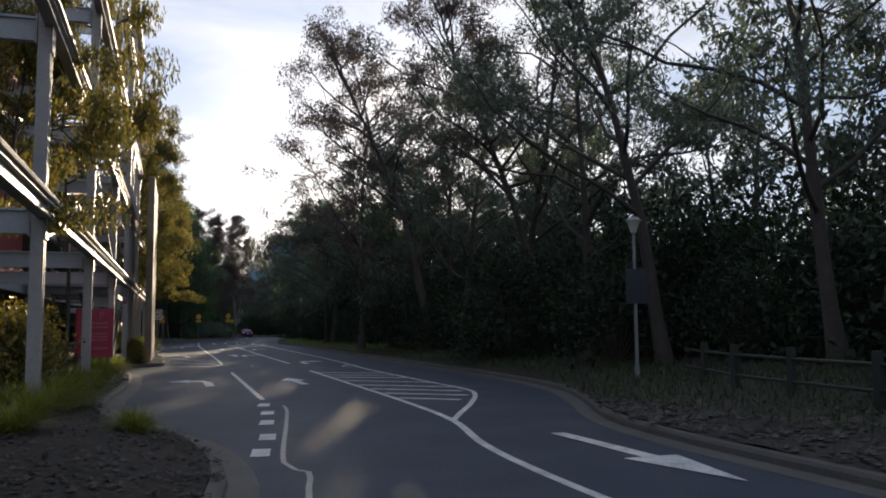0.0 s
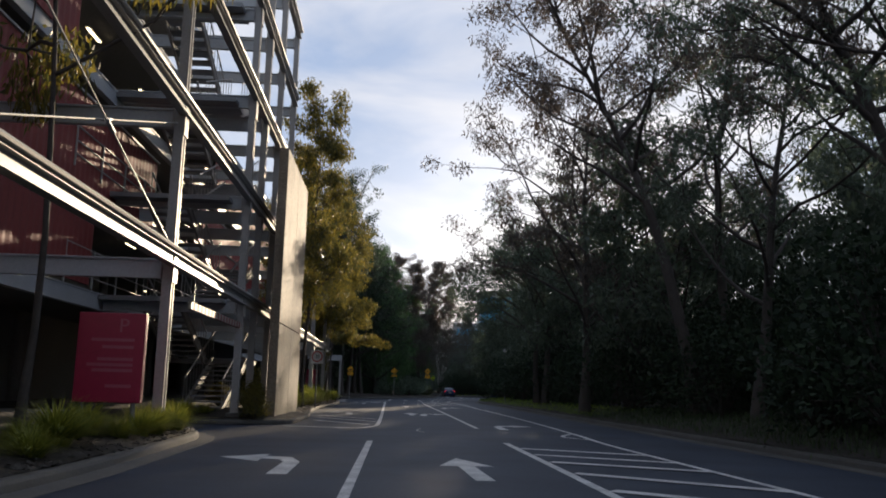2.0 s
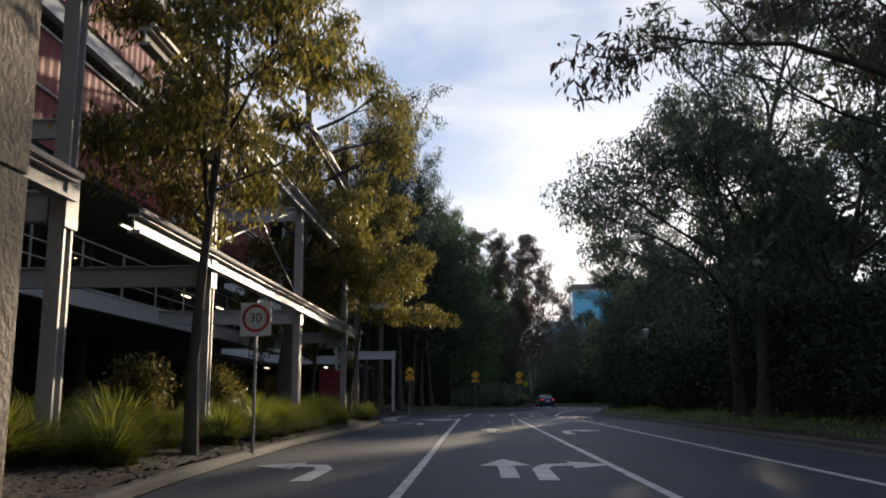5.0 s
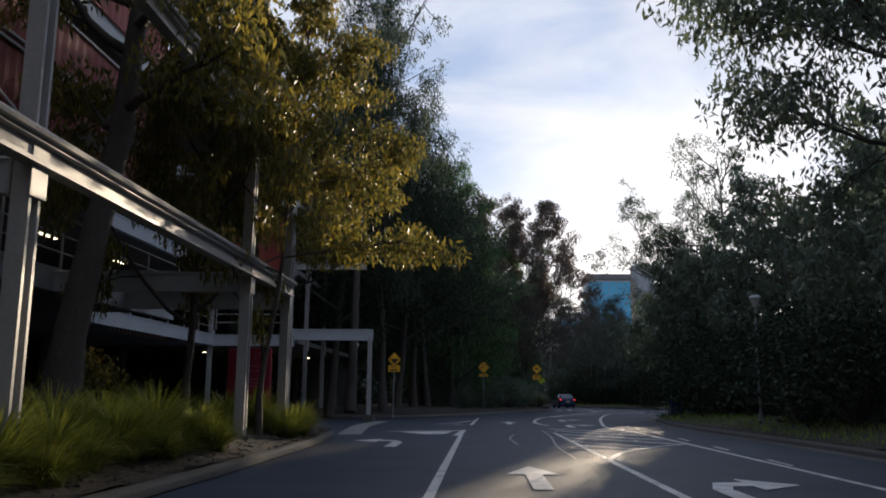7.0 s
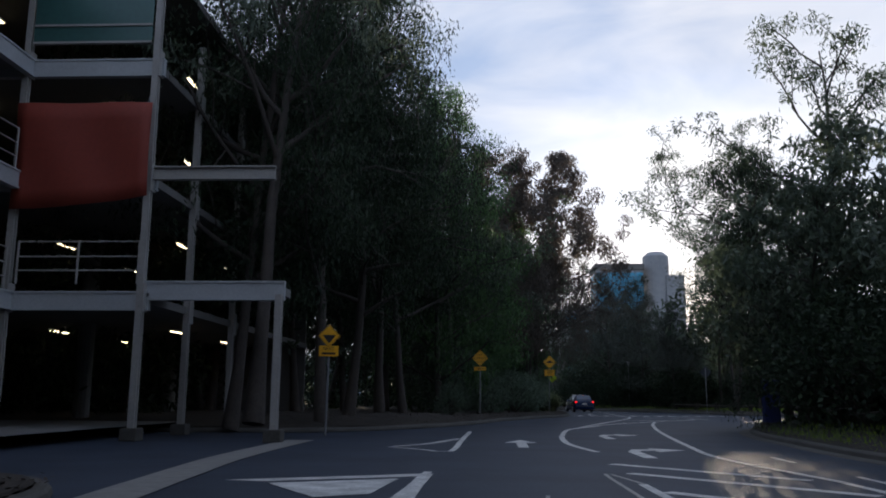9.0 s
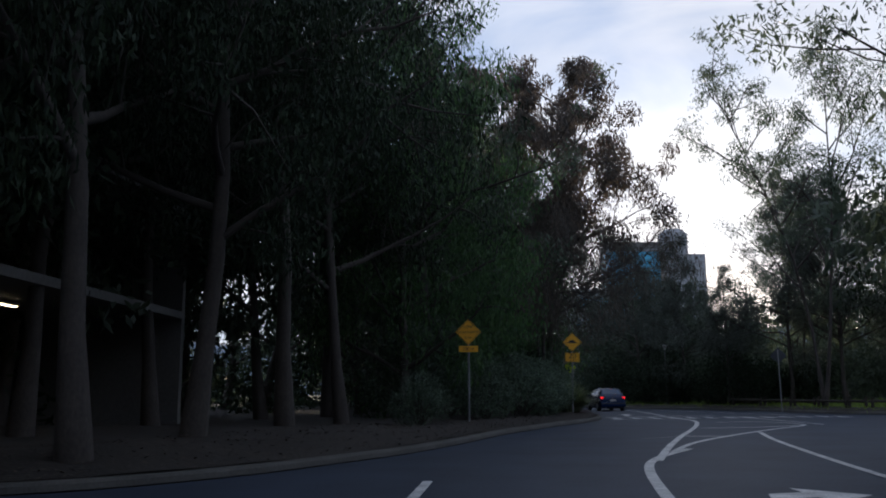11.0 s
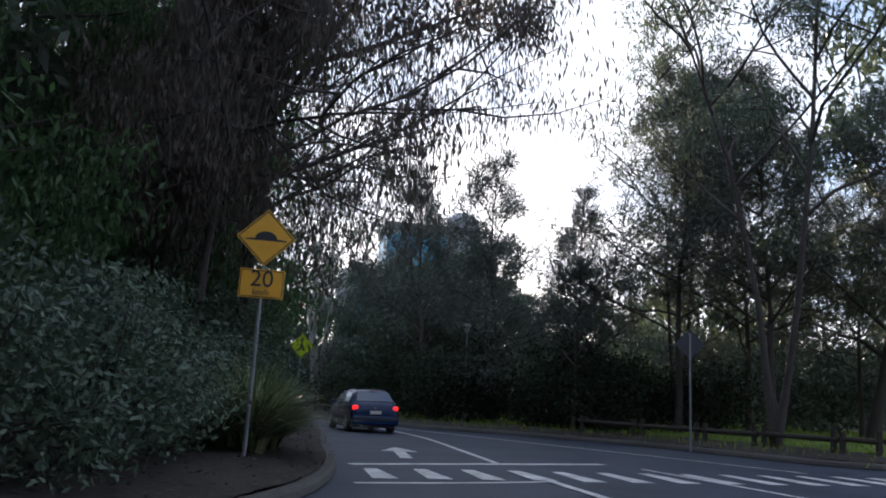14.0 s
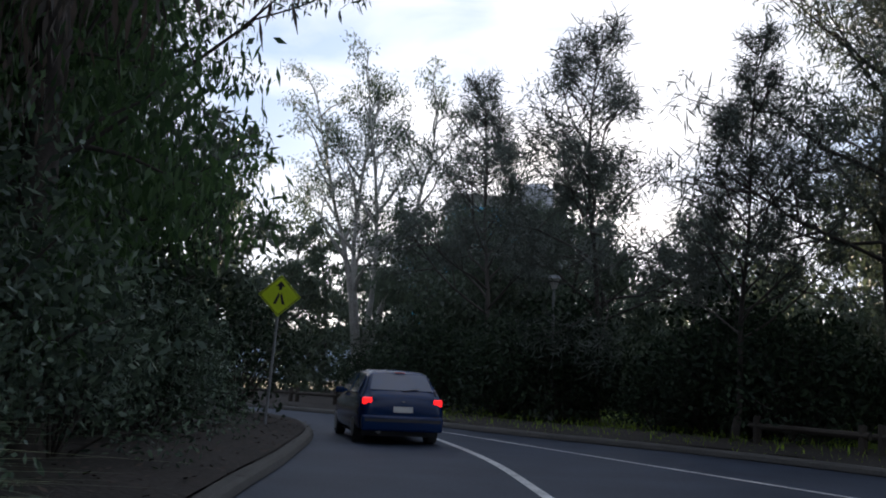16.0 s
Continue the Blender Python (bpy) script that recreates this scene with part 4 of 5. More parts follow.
WARM_C = make_tree("olive_gum_tree", "thick-trunked gum with boughs hanging over the grass bed", 35, 16.0, 0.26, 0.30, 3.3, 26, 32000, 0.18, 0.052, 1.8, 0.75, BARK, WARM_LEAF, group="sunlit gums by the car park", lift=0.3, toward=(62, 0.55), sub=5)
GUM_Q = make_tree("spreading_gum_tree", "gum tree with dense boughs spread over the road", 38, 11.8, 0.22, 0.36, 4.6, 26, 40000, 0.19, 0.06, 1.1, 1.0, BARK, LEAF, group="gums along the road", lift=0.4, toward=(180, 0.2), sub=6)
WARM_T = make_tree("olive_gum_tree", "tall narrow gum with dense olive foliage tinted sunlit gold", 36, 17.0, 0.11, 0.24, 2.7, 30, 30000, 0.19, 0.058, 1.7, 0.78, BARK, WARM_LEAF, group="sunlit gums by the car park", lift=0.4, top_taper=0.35, sub=5)
GUM_D = make_tree("bushy_gum_tree", "bushy gum tree with foliage down to the ground", 14, 12.0, 0.20, 0.08, 4.6, 22, 7000, 0.38, 0.135, 1.0, 1.1, BARK, LEAF, group="gums along the road", lift=0.35)
GUM_G = make_tree("fresh_green_tree", "dense fresh green tree drooping to the shrubs", 28, 13.0, 0.18, 0.06, 4.6, 26, 34000, 0.18, 0.055, 1.5, 1.0, BARK, GREEN_LEAF, group="trees beside the bend", lift=0.35, sub=6, inner=0.06)
GUM_E = make_tree("drooping_tree", "dense fine-leaved tree drooping to the ground", 24, 13.0, 0.18, 0.06, 4.8, 26, 25000, 0.17, 0.042, 1.5, 1.0, BARK, SHADED_LEAF, group="trees beside the bend", lift=0.35, sub=6, inner=0.06)
GUM_F = make_tree("gum_tree", "tall gum tree deeper in the wood", 21, 15.5, 0.22, 0.15, 6.0, 16, 5500, 0.40, 0.14, 0.9, 1.15, BARK, LEAF, group="gums in the wood", sub=3)
WARM_A = make_tree("olive_gum_tree", "dense gum tree with drooping olive foliage tinted sunlit gold", 15, 12.5, 0.19, 0.14, 4.3, 24, 20000, 0.25, 0.076, 1.6, 0.85, BARK, WARM_LEAF, group="sunlit gums by the car park", lift=0.4)
WARM_B = make_tree("olive_gum_tree", "dense gum tree with drooping olive foliage tinted sunlit gold", 16, 11.0, 0.17, 0.20, 4.4, 22, 26000, 0.24, 0.074, 1.6, 0.85, BARK, WARM_LEAF, group="sunlit gums by the car park", lift=0.35)
NEAR_GUM = make_tree("olive_gum_tree", "gum tree with dense hanging foliage over the kerb", 22, 11.5, 0.08, 0.36, 3.3, 18, 21000, 0.19, 0.055, 1.6, 0.72, BARK, WARM_LEAF, group="sunlit gums by the car park", lift=0.45)
PALE = make_tree("pale_gum_tree", "pale-trunked gum with several smooth stems", 47, 17.0, 0.30, 0.34, 4.2, 13, 17000, 0.24, 0.055, 0.9, 0.85, PALE_BARK, LEAF, stems=4, group="pale gums", lift=0.9, lean=0.2)
OAK_A = make_tree("she_oak_tree", "feathery upright she-oak with fine needles", 18, 13.5, 0.115, 0.24, 3.6, 32, 15000, 0.36, 0.028, 0.1, 0.66, BARK, NEEDLE, group="she-oaks", lift=0.6, top_taper=0.78, flat=1.1)
OAK_B = make_tree("she_oak_tree", "feathery upright she-oak with fine needles", 19, 12.0, 0.11, 0.22, 3.8, 30, 15000, 0.36, 0.028, 0.1, 0.70, BARK, NEEDLE, group="she-oaks", lift=0.5, top_taper=0.72, flat=1.1)
SAPLING = make_tree("slender_gum_tree", "slender forked gum with a sparse airy crown", 20, 17.5, 0.125, 0.30, 4.2, 16, 20000, 0.18, 0.043, 1.2, 0.75, BARK, LEAF, group="slender gums", lift=1.0, stems=2, lean=0.13)
SHRUB_A = make_shrub("shrub", "dense green shrub with leaves darkened for shade", 31, 1.6, 2.4, 2500, 0.16, 0.075, SHADED_LEAF)
SHRUB_B = make_shrub("shrub", "dense green shrub with leaves darkened for shade", 32, 2.0, 3.2, 3000, 0.17, 0.08, SHADED_LEAF)
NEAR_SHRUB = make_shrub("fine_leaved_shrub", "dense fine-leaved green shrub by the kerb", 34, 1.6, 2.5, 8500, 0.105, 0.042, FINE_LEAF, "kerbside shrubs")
WARM_SHRUB = make_shrub("olive_shrub", "rounded olive-green shrub in a bed", 33, 0.9, 1.6, 3600, 0.10, 0.05, WARM_LEAF, "bed shrubs")
TUFT = make_tussock("grass_tussock", "bright yellow-green grass tussock of fine arching blades", 41, 0.78, 760, TUSSOCK, width=0.008, arch=1.25)
TUFT_2 = make_tussock("grass_tussock", "bright yellow-green grass tussock of fine arching blades", 42, 0.68, 700, TUSSOCK, width=0.008, arch=1.4)
REEDS = make_tussock("strap_leaf_clump", "large clump of long arching strap leaves", 43, 1.75, 700, REED, "strap-leaf clumps", 0.02, 1.3)

rng = np.random.default_rng(5)
# by the car park
plant_copy(NEAR_GUM, -1.9, 25.6, 0.75, 30)
plant_copy(NEAR_GUM, -1.7, 35.6, 0.88, 210, tall=1.7)
plant_copy(WARM_T, 0.0, 61.4, 0.95, 40)
plant_copy(WARM_C, -1.9, 75.8, 1.08, 0)
plant_copy(NEAR_GUM, -0.5, 81.9, 0.95, 80, tall=0.95)
plant_copy(NEAR_GUM, -1.3, 84.6, 0.9, 200, tall=0.9)
plant_copy(WARM_B, -1.9, 81.2, 0.6, 10, tall=1.6)
# round the second entry and along the dark side of the bend
plant_copy(GUM_A, -1.9, 103.6, 1.0, 40, tall=1.4)
plant_copy(GUM_C, -0.9, 108.5, 1.1, 0, tall=1.35)
plant_copy(GUM_C, -3.4, 106.4, 1.1, 130, tall=1.45)
plant_copy(GUM_C, -0.6, 112.5, 1.1, 90, tall=1.2)
plant_copy(GUM_C, 0.0, 117.4, 1.1, 10, tall=1.4)
plant_copy(GUM_C, 0.6, 122.4, 1.05, 300, tall=1.35)
plant_copy(GUM_C, -4.5, 113.5, 1.1, 200, tall=1.3)
plant_copy(GUM_C, -4.2, 119.5, 1.1, 260, tall=1.3)
plant_copy(GUM_C, -3.0, 126.5, 1.1, 320, tall=1.2)
plant_copy(GUM_G, 2.2, 126.6, 1.05, 200, tall=1.4)
plant_copy(GUM_C, -1.0, 128.5, 1.1, 20, tall=1.3)
for x, y in ((-9.0, 112.0), (-12.0, 124.0), (-7.0, 130.0), (-8.0, 118.5)):
    plant_copy(GUM_C, x, y, 1.1, x * 70 % 360, tall=1.3)
plant_copy(GUM_B, 3.0, 129.8, 1.15, 200)
plant_copy(GUM_G, 3.0, 131.8, 0.9, 150)
plant_copy(GUM_S, 5.2, 141.5, 1.3, 60)
plant_copy(GUM_S, 8.6, 142.8, 1.08, 200, tall=1.12)
plant_copy(GUM_H, 7.7, 137.6, 1.0, 0, tall=1.14)
plant_copy(GUM_H, 7.7, 139.3, 0.85, 25, tall=1.25)
plant_copy(GUM_G, 6.1, 142.2, 1.0, 240, tall=1.2)
plant_copy(GUM_G, 5.9, 147.0, 0.9, 140)
plant_copy(GUM_Q, 13.7, 77.2, 1.0, 0)
plant_copy(GUM_G, 4.0, 136.8, 0.9, 70)
plant_copy(GUM_G, 5.6, 144.6, 0.9, 20)
plant_copy(GUM_B, 5.5, 150.5, 0.9, 20)
plant_copy(GUM_D, 5.8, 156.0, 0.85, 190)
plant_copy(GUM_G, 5.7, 148.8, 0.95, 100)
plant_copy(GUM_E, 5.2, 152.5, 0.95, 230)
for i, (x, y) in enumerate(((-0.5, 134), (1, 141), (1.5, 148), (2, 156), (-6, 126), (-6, 138), (-5, 150), (-9, 120), (-10, 132), (-10, 145), (-4, 160))):
    plant_copy((GUM_D, GUM_F)[i % 2], x, y, 0.95 + 0.25 * rng.random(), rng.random() * 360)
for x, y, s in ((5.0, 127.2, 0.8), (7.3, 131.9, 0.85), (6.4, 130.0, 0.95), (7.9, 137.2, 0.75), (8.6, 139.7, 0.75), (8.9, 143, 0.8), (9.1, 146.5, 0.8), (9.2, 149.2, 0.7), (7.3, 133.6, 0.9), (3.0, 121.9, 0.6), (8.0, 141.5, 1.2)):
    plant_copy(NEAR_SHRUB, x, y, s, x * 77 % 360)
for i in range(3):
    y = 128.0 + 1.75 * i
    plant_copy(NEAR_SHRUB, float(np.interp(y, LEFT_3[:, 1], LEFT_3[:, 0])) - 4.6 - 1.2 * rng.random(), y, 1.3 + 0.5 * rng.random(), rng.random() * 360)
for x, y, s in ((8.4, 146, 1.0), (9.4, 155.0, 0.9), (8, 151, 1.1), (5.6, 159.5, 1.1), (7, 138, 1.2)):
    plant_copy((SHRUB_A, SHRUB_B)[int(x * 10 + y) % 2], x, y, s, x * 77 % 360)
for x, y, s in ((8.95, 135.5, 0.95), (9.2, 136.5, 0.85), (8.8, 137.4, 0.95), (8.55, 136.3, 1.0)):
    plant_copy(REEDS, x, y, s, y * 50 % 360)

# the wood on the other side
WOOD = (GUM_A, GUM_B, GUM_R, GUM_D, GUM_F)
plant_copy(GUM_E, 16.5, 113.6, 0.85, 40)
plant_copy(GUM_R, 12.9, 60.0, 1.0, 250)
plant_copy(GUM_P, 14.6, 50.4, 1.0, 0)
plant_copy(GUM_P, 16.0, 38.5, 0.85, 25)
for i, (x, y, k, s) in enumerate((
    (15.5, 17, 0, 0.95), (16.2, 23, 1, 1.0), (15.4, 29, 0, 0.95), (16.4, 35.5, 1, 1.0), (15.6, 41, 0, 1.0), (15.0, 46.5, 1, 0.95), (16.5, 52, 0, 1.05), (17.0, 64.5, 2, 0.85), (16.0, 56, 3, 0.95),
    (16.5, 68, 1, 0.95), (16.4, 74, 3, 0.95), (13.9, 75.5, 0, 1.0), (17.0, 89.5, 3, 0.85), (17.2, 98, 3, 0.8), (19.3, 114.5, 1, 1.05), (15.8, 108.6, 3, 0.7), (16.4, 111.6, 3, 0.92), (18.5, 105, 3, 0.85),
    (21, 24, 3, 0.75), (22, 34, 4, 0.7), (21, 44, 3, 0.8), (23, 55, 4, 0.7), (22, 66, 4, 0.75), (23, 77, 3, 0.8), (22.5, 90, 4, 0.75), (24, 100, 4, 0.8), (26, 109, 4, 0.9), (20.5, 60, 3, 0.8), (20.5, 49, 3, 0.8), (21, 72, 4, 0.75), (20.5, 84, 3, 0.8), (21, 96, 3, 0.8),
    (28, 42, 4, 1.1), (29, 66, 4, 1.15), (30, 98, 4, 1.1), (31, 112, 3, 1.1), (20, 14, 3, 1.0), (16, 8, 4, 1.0), (14, -2, 4, 1.0), (24, 6, 4, 1.0))):
    plant_copy(WOOD[k], x, y, s, i * 67 % 360)
for i in range(64):
    x, y = 14.2 + 9 * rng.random() ** 1.3, 13 + 92 * (i + rng.random()) / 64
    plant_copy((SHRUB_A, SHRUB_B)[i % 2], x, y, 0.7 + 0.8 * rng.random(), rng.random() * 360)
for x, y, z in ((15.4, 108.0, 1.2), (16.2, 105.8, 1.3), (14.9, 103.2, 1.1), (14.6, 100.2, 1.0), (16.8, 102.0, 1.3), (15.8, 97.5, 1.1)):
    plant_copy(SHRUB_B, x, y, z, x * 91 % 360)
# beyond the bend
plant_copy(PALE, 13.2, 181.0, 1.08, 0)
plant_copy(PALE, 18.5, 190.0, 0.8, 120)
for i, (x, y, k, s) in enumerate(((17.4, 164, 0, 1.12), (19.4, 158.1, 1, 1.05), (20.7, 152.3, 0, 0.72), (24.2, 150.7, 1, 1.3), (26.4, 147.8, 0, 1.2), (28, 152, 1, 1.3), (30, 145, 0, 1.1), (33, 152, 1, 1.0))):
    plant_copy((OAK_A, OAK_B)[k], x, y, s, i * 83 % 360)
for x, y, s in ((23.4, 143.6, 1.28), (25.6, 153.5, 1.0)):
    plant_copy(SAPLING, x, y, s, x * 40 % 360)
for i, (x, y, k, s) in enumerate(((31, 149, 4, 1.05), (36, 146, 4, 1.1), (11, 194, 3, 1.0), (5, 186, 4, 1.0), (0, 182, 3, 1.0), (-6, 186, 4, 1.0), (22, 186, 3, 1.0), (14, 204, 3, 1.1), (24, 200, 4, 1.0), (4, 200, 3, 1.1), (42, 150, 3, 1.1), (34, 120, 4, 1.1), (40, 118, 3, 1.1), (46, 124, 4, 1.1), (46, 142, 3, 1.1),
    (16.5, 173, 3, 0.75), (19.5, 170, 3, 0.7), (22, 169, 3, 0.8), (21, 177, 3, 0.85), (25.5, 166, 3, 0.7), (25, 177, 4, 0.65), (29, 179, 3, 0.7), (35, 177, 4, 0.62), (37, 180, 3, 0.72), (41, 177, 4, 0.65), (46, 181, 3, 0.75), (28, 189, 4, 0.7), (36, 189, 3, 0.75), (44, 189, 4, 0.7), (50, 184, 3, 0.8), (38, 170, 4, 0.5), (30.5, 162, 4, 0.6), (34.5, 160, 4, 0.62), (38, 160, 4, 0.65), (43, 158, 4, 0.7), (48, 165, 3, 0.8), (9, 178, 3, 0.7), (17, 181, 3, 0.9))):
    plant_copy(WOOD[k], x, y, s, i * 59 % 360)
for i in range(30):
    y = 148 + 16 * rng.random()
    x = 19.2 - (y - 153) * 0.62 + 3.6 * rng.random()
    plant_copy((SHRUB_A, SHRUB_B)[i % 2], x, y + 3, 0.6 + 0.6 * rng.random(), rng.random() * 360)

# grasses and shrubs of the beds
for i in range(26):
    y = 19 + 22 * (i + 0.5 * rng.random()) / 26
    x = -0.35 - 0.5 * rng.random() + (1.6 if y < 21 else 0.0) * (1 if i % 2 else 0.3)
    plant_copy((TUFT, TUFT_2)[i % 2], x, y, 0.75 + 0.5 * rng.random(), rng.random() * 360)
for i in range(60):
    y = 56 + 25 * (i + 0.5 * rng.random()) / 60 + (0 if i < 55 else 4)
    plant_copy((TUFT, TUFT_2)[i % 2], -0.1 - 1.3 * rng.random() * (1.0 if i % 3 else 1.6), y, 0.95 + 0.75 * rng.random(), rng.random() * 360)
for x, y, s in ((-1.6, 27.5, 1.2), (-1.5, 25.0, 1.1), (-2.2, 29.5, 1.2), (-1.9, 31.2, 0.9), (-2.0, 23.0, 1.2), (-2.6, 21, 1.3), (-1.9, 52.0, 0.5), (0.0, 47.9, 0.55), (-0.3, 49.6, 0.6), (-2.5, 70, 1.0), (-3, 73, 1.0), (-2.8, 66, 1.0), (-2.6, 78, 0.9)):
    plant_copy(WARM_SHRUB, x, y, s, y * 70 % 360)
for x, y, s in ((-2.6, 48.6, 0.7), (-3.2, 49.3, 0.6), (-1.6, 48.4, 0.6), (-2.1, 48.1, 0.8)):
    plant_copy(TUFT, x, y, s, y * 70 % 360)


def scatter(name, label, category, mat, count, seed, where, length, width, stand):
    """Loose leaves or blades lying or standing on the ground, as one mesh."""
    r = np.random.default_rng(seed)
    quads = []
    while len(quads) < count:
        x, y = where(r)
        if inside_road(x, y):
            continue
        d = float(np.sqrt(((ALL_KERB - (x, y)) ** 2).sum(1).min()))
        if d < 0.22:
            continue
        p = np.array([x, y, verge_height(x, y, d) + 0.012])
        a = r.random() * 6.28
        u = np.array([math.cos(a), math.sin(a), (r.random() - 0.3) * stand])
        u *= length * (0.5 + r.random()) / np.linalg.norm(u)
        v = np.array([-math.sin(a), math.cos(a), 0.3 * (r.random() - 0.5)]) * width * (0.5 + r.random())
        quads.append([p, p + u * 0.5 + v, p + u, p + u * 0.5 - v])
    ob = quads_object(name, np.array(quads), mat)
    tagged(ob, label, category, kind="stuff")


def near_left(r):
    k = r.integers(0, 3)
    if k == 0:
        return 2.2 - 3.2 * r.random(), 14 + 28 * r.random()
    if k == 1:
        return 0.9 - 1.6 * r.random(), 55 + 36 * r.random()
    y = 107 + 47 * r.random()
    return np.interp(y, LEFT_3[:, 1], LEFT_3[:, 0]) - 3.2 * r.random(), y


scatter("leaf_litter", "scattered dry fallen leaves and bark on the soil", "leaf litter", LITTER, 15000, 61, near_left, 0.10, 0.022, 0.5)
scatter("leaf_litter", "scattered dry fallen leaves under the trees", "leaf litter", LITTER, 6000, 62, lambda r: (9 + 6 * r.random(), 14 + 60 * r.random()), 0.12, 0.03, 0.5)
scatter("lawn_grass", "bright green lawn under the trees, sunlight put into its colour", "grass", LAWN, 26000, 63, lambda r: (15 + 26 * r.random(), 139 + 30 * r.random()), 0.16, 0.010, 5.0)
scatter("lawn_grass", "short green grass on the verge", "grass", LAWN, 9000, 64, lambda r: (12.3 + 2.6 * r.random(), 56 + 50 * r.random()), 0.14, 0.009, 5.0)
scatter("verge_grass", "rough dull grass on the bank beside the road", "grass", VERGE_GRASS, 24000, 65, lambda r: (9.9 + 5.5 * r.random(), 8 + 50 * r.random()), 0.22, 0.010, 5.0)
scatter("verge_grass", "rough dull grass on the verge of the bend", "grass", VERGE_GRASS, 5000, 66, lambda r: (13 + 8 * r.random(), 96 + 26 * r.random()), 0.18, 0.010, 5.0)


def stones(name, label, count, seed, where, size):
    """Rough stones lying loose on the soil, as one mesh."""
    r = np.random.default_rng(seed)
    base = np.array([(1, 0, 0), (0, 1, 0), (-1, 0, 0), (0, -1, 0), (0, 0, 1), (0, 0, -0.6)], float)
    tris = [(0, 1, 4), (1, 2, 4), (2, 3, 4), (3, 0, 4), (1, 0, 5), (2, 1, 5), (3, 2, 5), (0, 3, 5)]
    items = []
    while len(items) < count:
        x, y = where(r)
        d = float(np.sqrt(((ALL_KERB - (x, y)) ** 2).sum(1).min()))
        if inside_road(x, y) or d < 0.25:
            continue
        a = r.random() * 6.28
        v = base * (0.6 + 0.8 * r.random((6, 1))) * [1, 0.75, 0.55] * size * (0.5 + r.random())
        v = np.stack([v[:, 0] * math.cos(a) - v[:, 1] * math.sin(a), v[:, 0] * math.sin(a) + v[:, 1] * math.cos(a), v[:, 2]], 1) + [x, y, verge_height(x, y, d)]
        items.append((v, tris))
    v, f = join_arrays(items)
    tagged(link_mesh(name, v, f, STONE), label, "stones", kind="stuff")


stones("loose_stone", "rough grey stones on the bank behind the kerb", 1700, 81, lambda r: (8.9 + 2.6 * r.random(), 12 + 22 * r.random()), 0.065)
stones("loose_stone", "small stones and bark in the planted island", 1100, 82, lambda r: (2.1 - 3.2 * r.random(), 13.5 + 27 * r.random()), 0.045)
stones("loose_stone", "small stones and bark in the planted bed", 320, 83, lambda r: (0.8 - 1.8 * r.random(), 55.5 + 34 * r.random()), 0.04)
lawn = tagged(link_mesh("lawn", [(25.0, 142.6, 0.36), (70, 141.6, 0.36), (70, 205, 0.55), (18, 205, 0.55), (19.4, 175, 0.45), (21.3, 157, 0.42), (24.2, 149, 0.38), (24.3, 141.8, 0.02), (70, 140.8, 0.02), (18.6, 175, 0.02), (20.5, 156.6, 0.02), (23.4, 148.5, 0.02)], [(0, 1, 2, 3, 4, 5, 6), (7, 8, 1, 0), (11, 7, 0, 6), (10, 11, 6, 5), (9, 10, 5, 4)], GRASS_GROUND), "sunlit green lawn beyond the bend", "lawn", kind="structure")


def far_wood(name, label, x0, x1, y0, y1, high, count, seed, size, mat, low=0.0):
    """Distant undergrowth and crowns that close the view, as one mesh of clumps."""
    r = np.random.default_rng(seed)
    n = max(20, count // 90)
    c = np.stack([x0 + (x1 - x0) * r.random(n), y0 + (y1 - y0) * r.random(n), np.zeros(n)], 1)
    c[:, 2] = high * r.random(n) ** 0.9 * (0.65 + 0.35 * np.sin(c[:, 0] * 0.35 + c[:, 1] * 0.23))
    c[:, 2] += low
    ob = quads_object(name, leaves(r, c, 1.5, count, size, size * 0.4, 0.6), mat)
    tagged(ob, label, "woodland", kind="stuff")


far_wood("woodland", "dense dark undergrowth and trees of the wood", 29, 36, -5, 118, 8, 26000, 71, 0.46, LEAF)
far_wood("woodland", "dense dark undergrowth of the wood", 18, 30, 0, 114, 4.5, 24000, 72, 0.42, SHADED_LEAF)
far_wood("woodland", "dense dark trees behind the side entry", -16, -8, 108, 134, 10, 20000, 73, 0.36, SHADED_LEAF)
far_wood("woodland", "dense dark canopy over the inner side of the bend", -15, -2.5, 105, 134, 13, 30000, 81, 0.32, SHADED_LEAF, low=5.0)
far_wood("woodland", "dense dark crowns above the verge of the bend", -6, 1.0, 110, 133, 9, 16000, 82, 0.26, SHADED_LEAF, low=7.5)
far_wood("woodland", "dense dark trees behind the car park", -34, -9, 123, 131, 10, 34000, 83, 0.40, SHADED_LEAF)
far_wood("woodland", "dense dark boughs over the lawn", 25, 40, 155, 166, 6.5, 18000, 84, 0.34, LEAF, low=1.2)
far_wood("woodland", "dense dark trees inside the bend", -14, 0.5, 136, 168, 9, 16000, 79, 0.40, SHADED_LEAF)
far_wood("woodland", "dense dark thicket under the roadside gums", 16.5, 24, 12, 64, 6.5, 34000, 80, 0.30, SHADED_LEAF)
far_wood("woodland", "dense dark crowns of the wood by the road", 21, 31, 10, 62, 5.5, 30000, 85, 0.34, SHADED_LEAF, low=4.0)
far_wood("woodland", "dense dark trees beyond the bend", -40, 27, 186, 200, 10, 30000, 74, 0.5, LEAF)
far_wood("woodland", "low scrub beyond the lawn", 26, 56, 184, 196, 8, 26000, 75, 0.44, LEAF)
far_wood("woodland", "low scrub on the far side of the lawn", 30, 62, 170, 180, 6.5, 26000, 78, 0.42, LEAF)
far_wood("woodland", "low wood behind the lawn", 20, 66, 200, 220, 9, 26000, 77, 0.5, LEAF)
far_wood("woodland", "dense dark thicket between the trees", 15, 27, 168, 184, 6.0, 20000, 76, 0.36, LEAF)


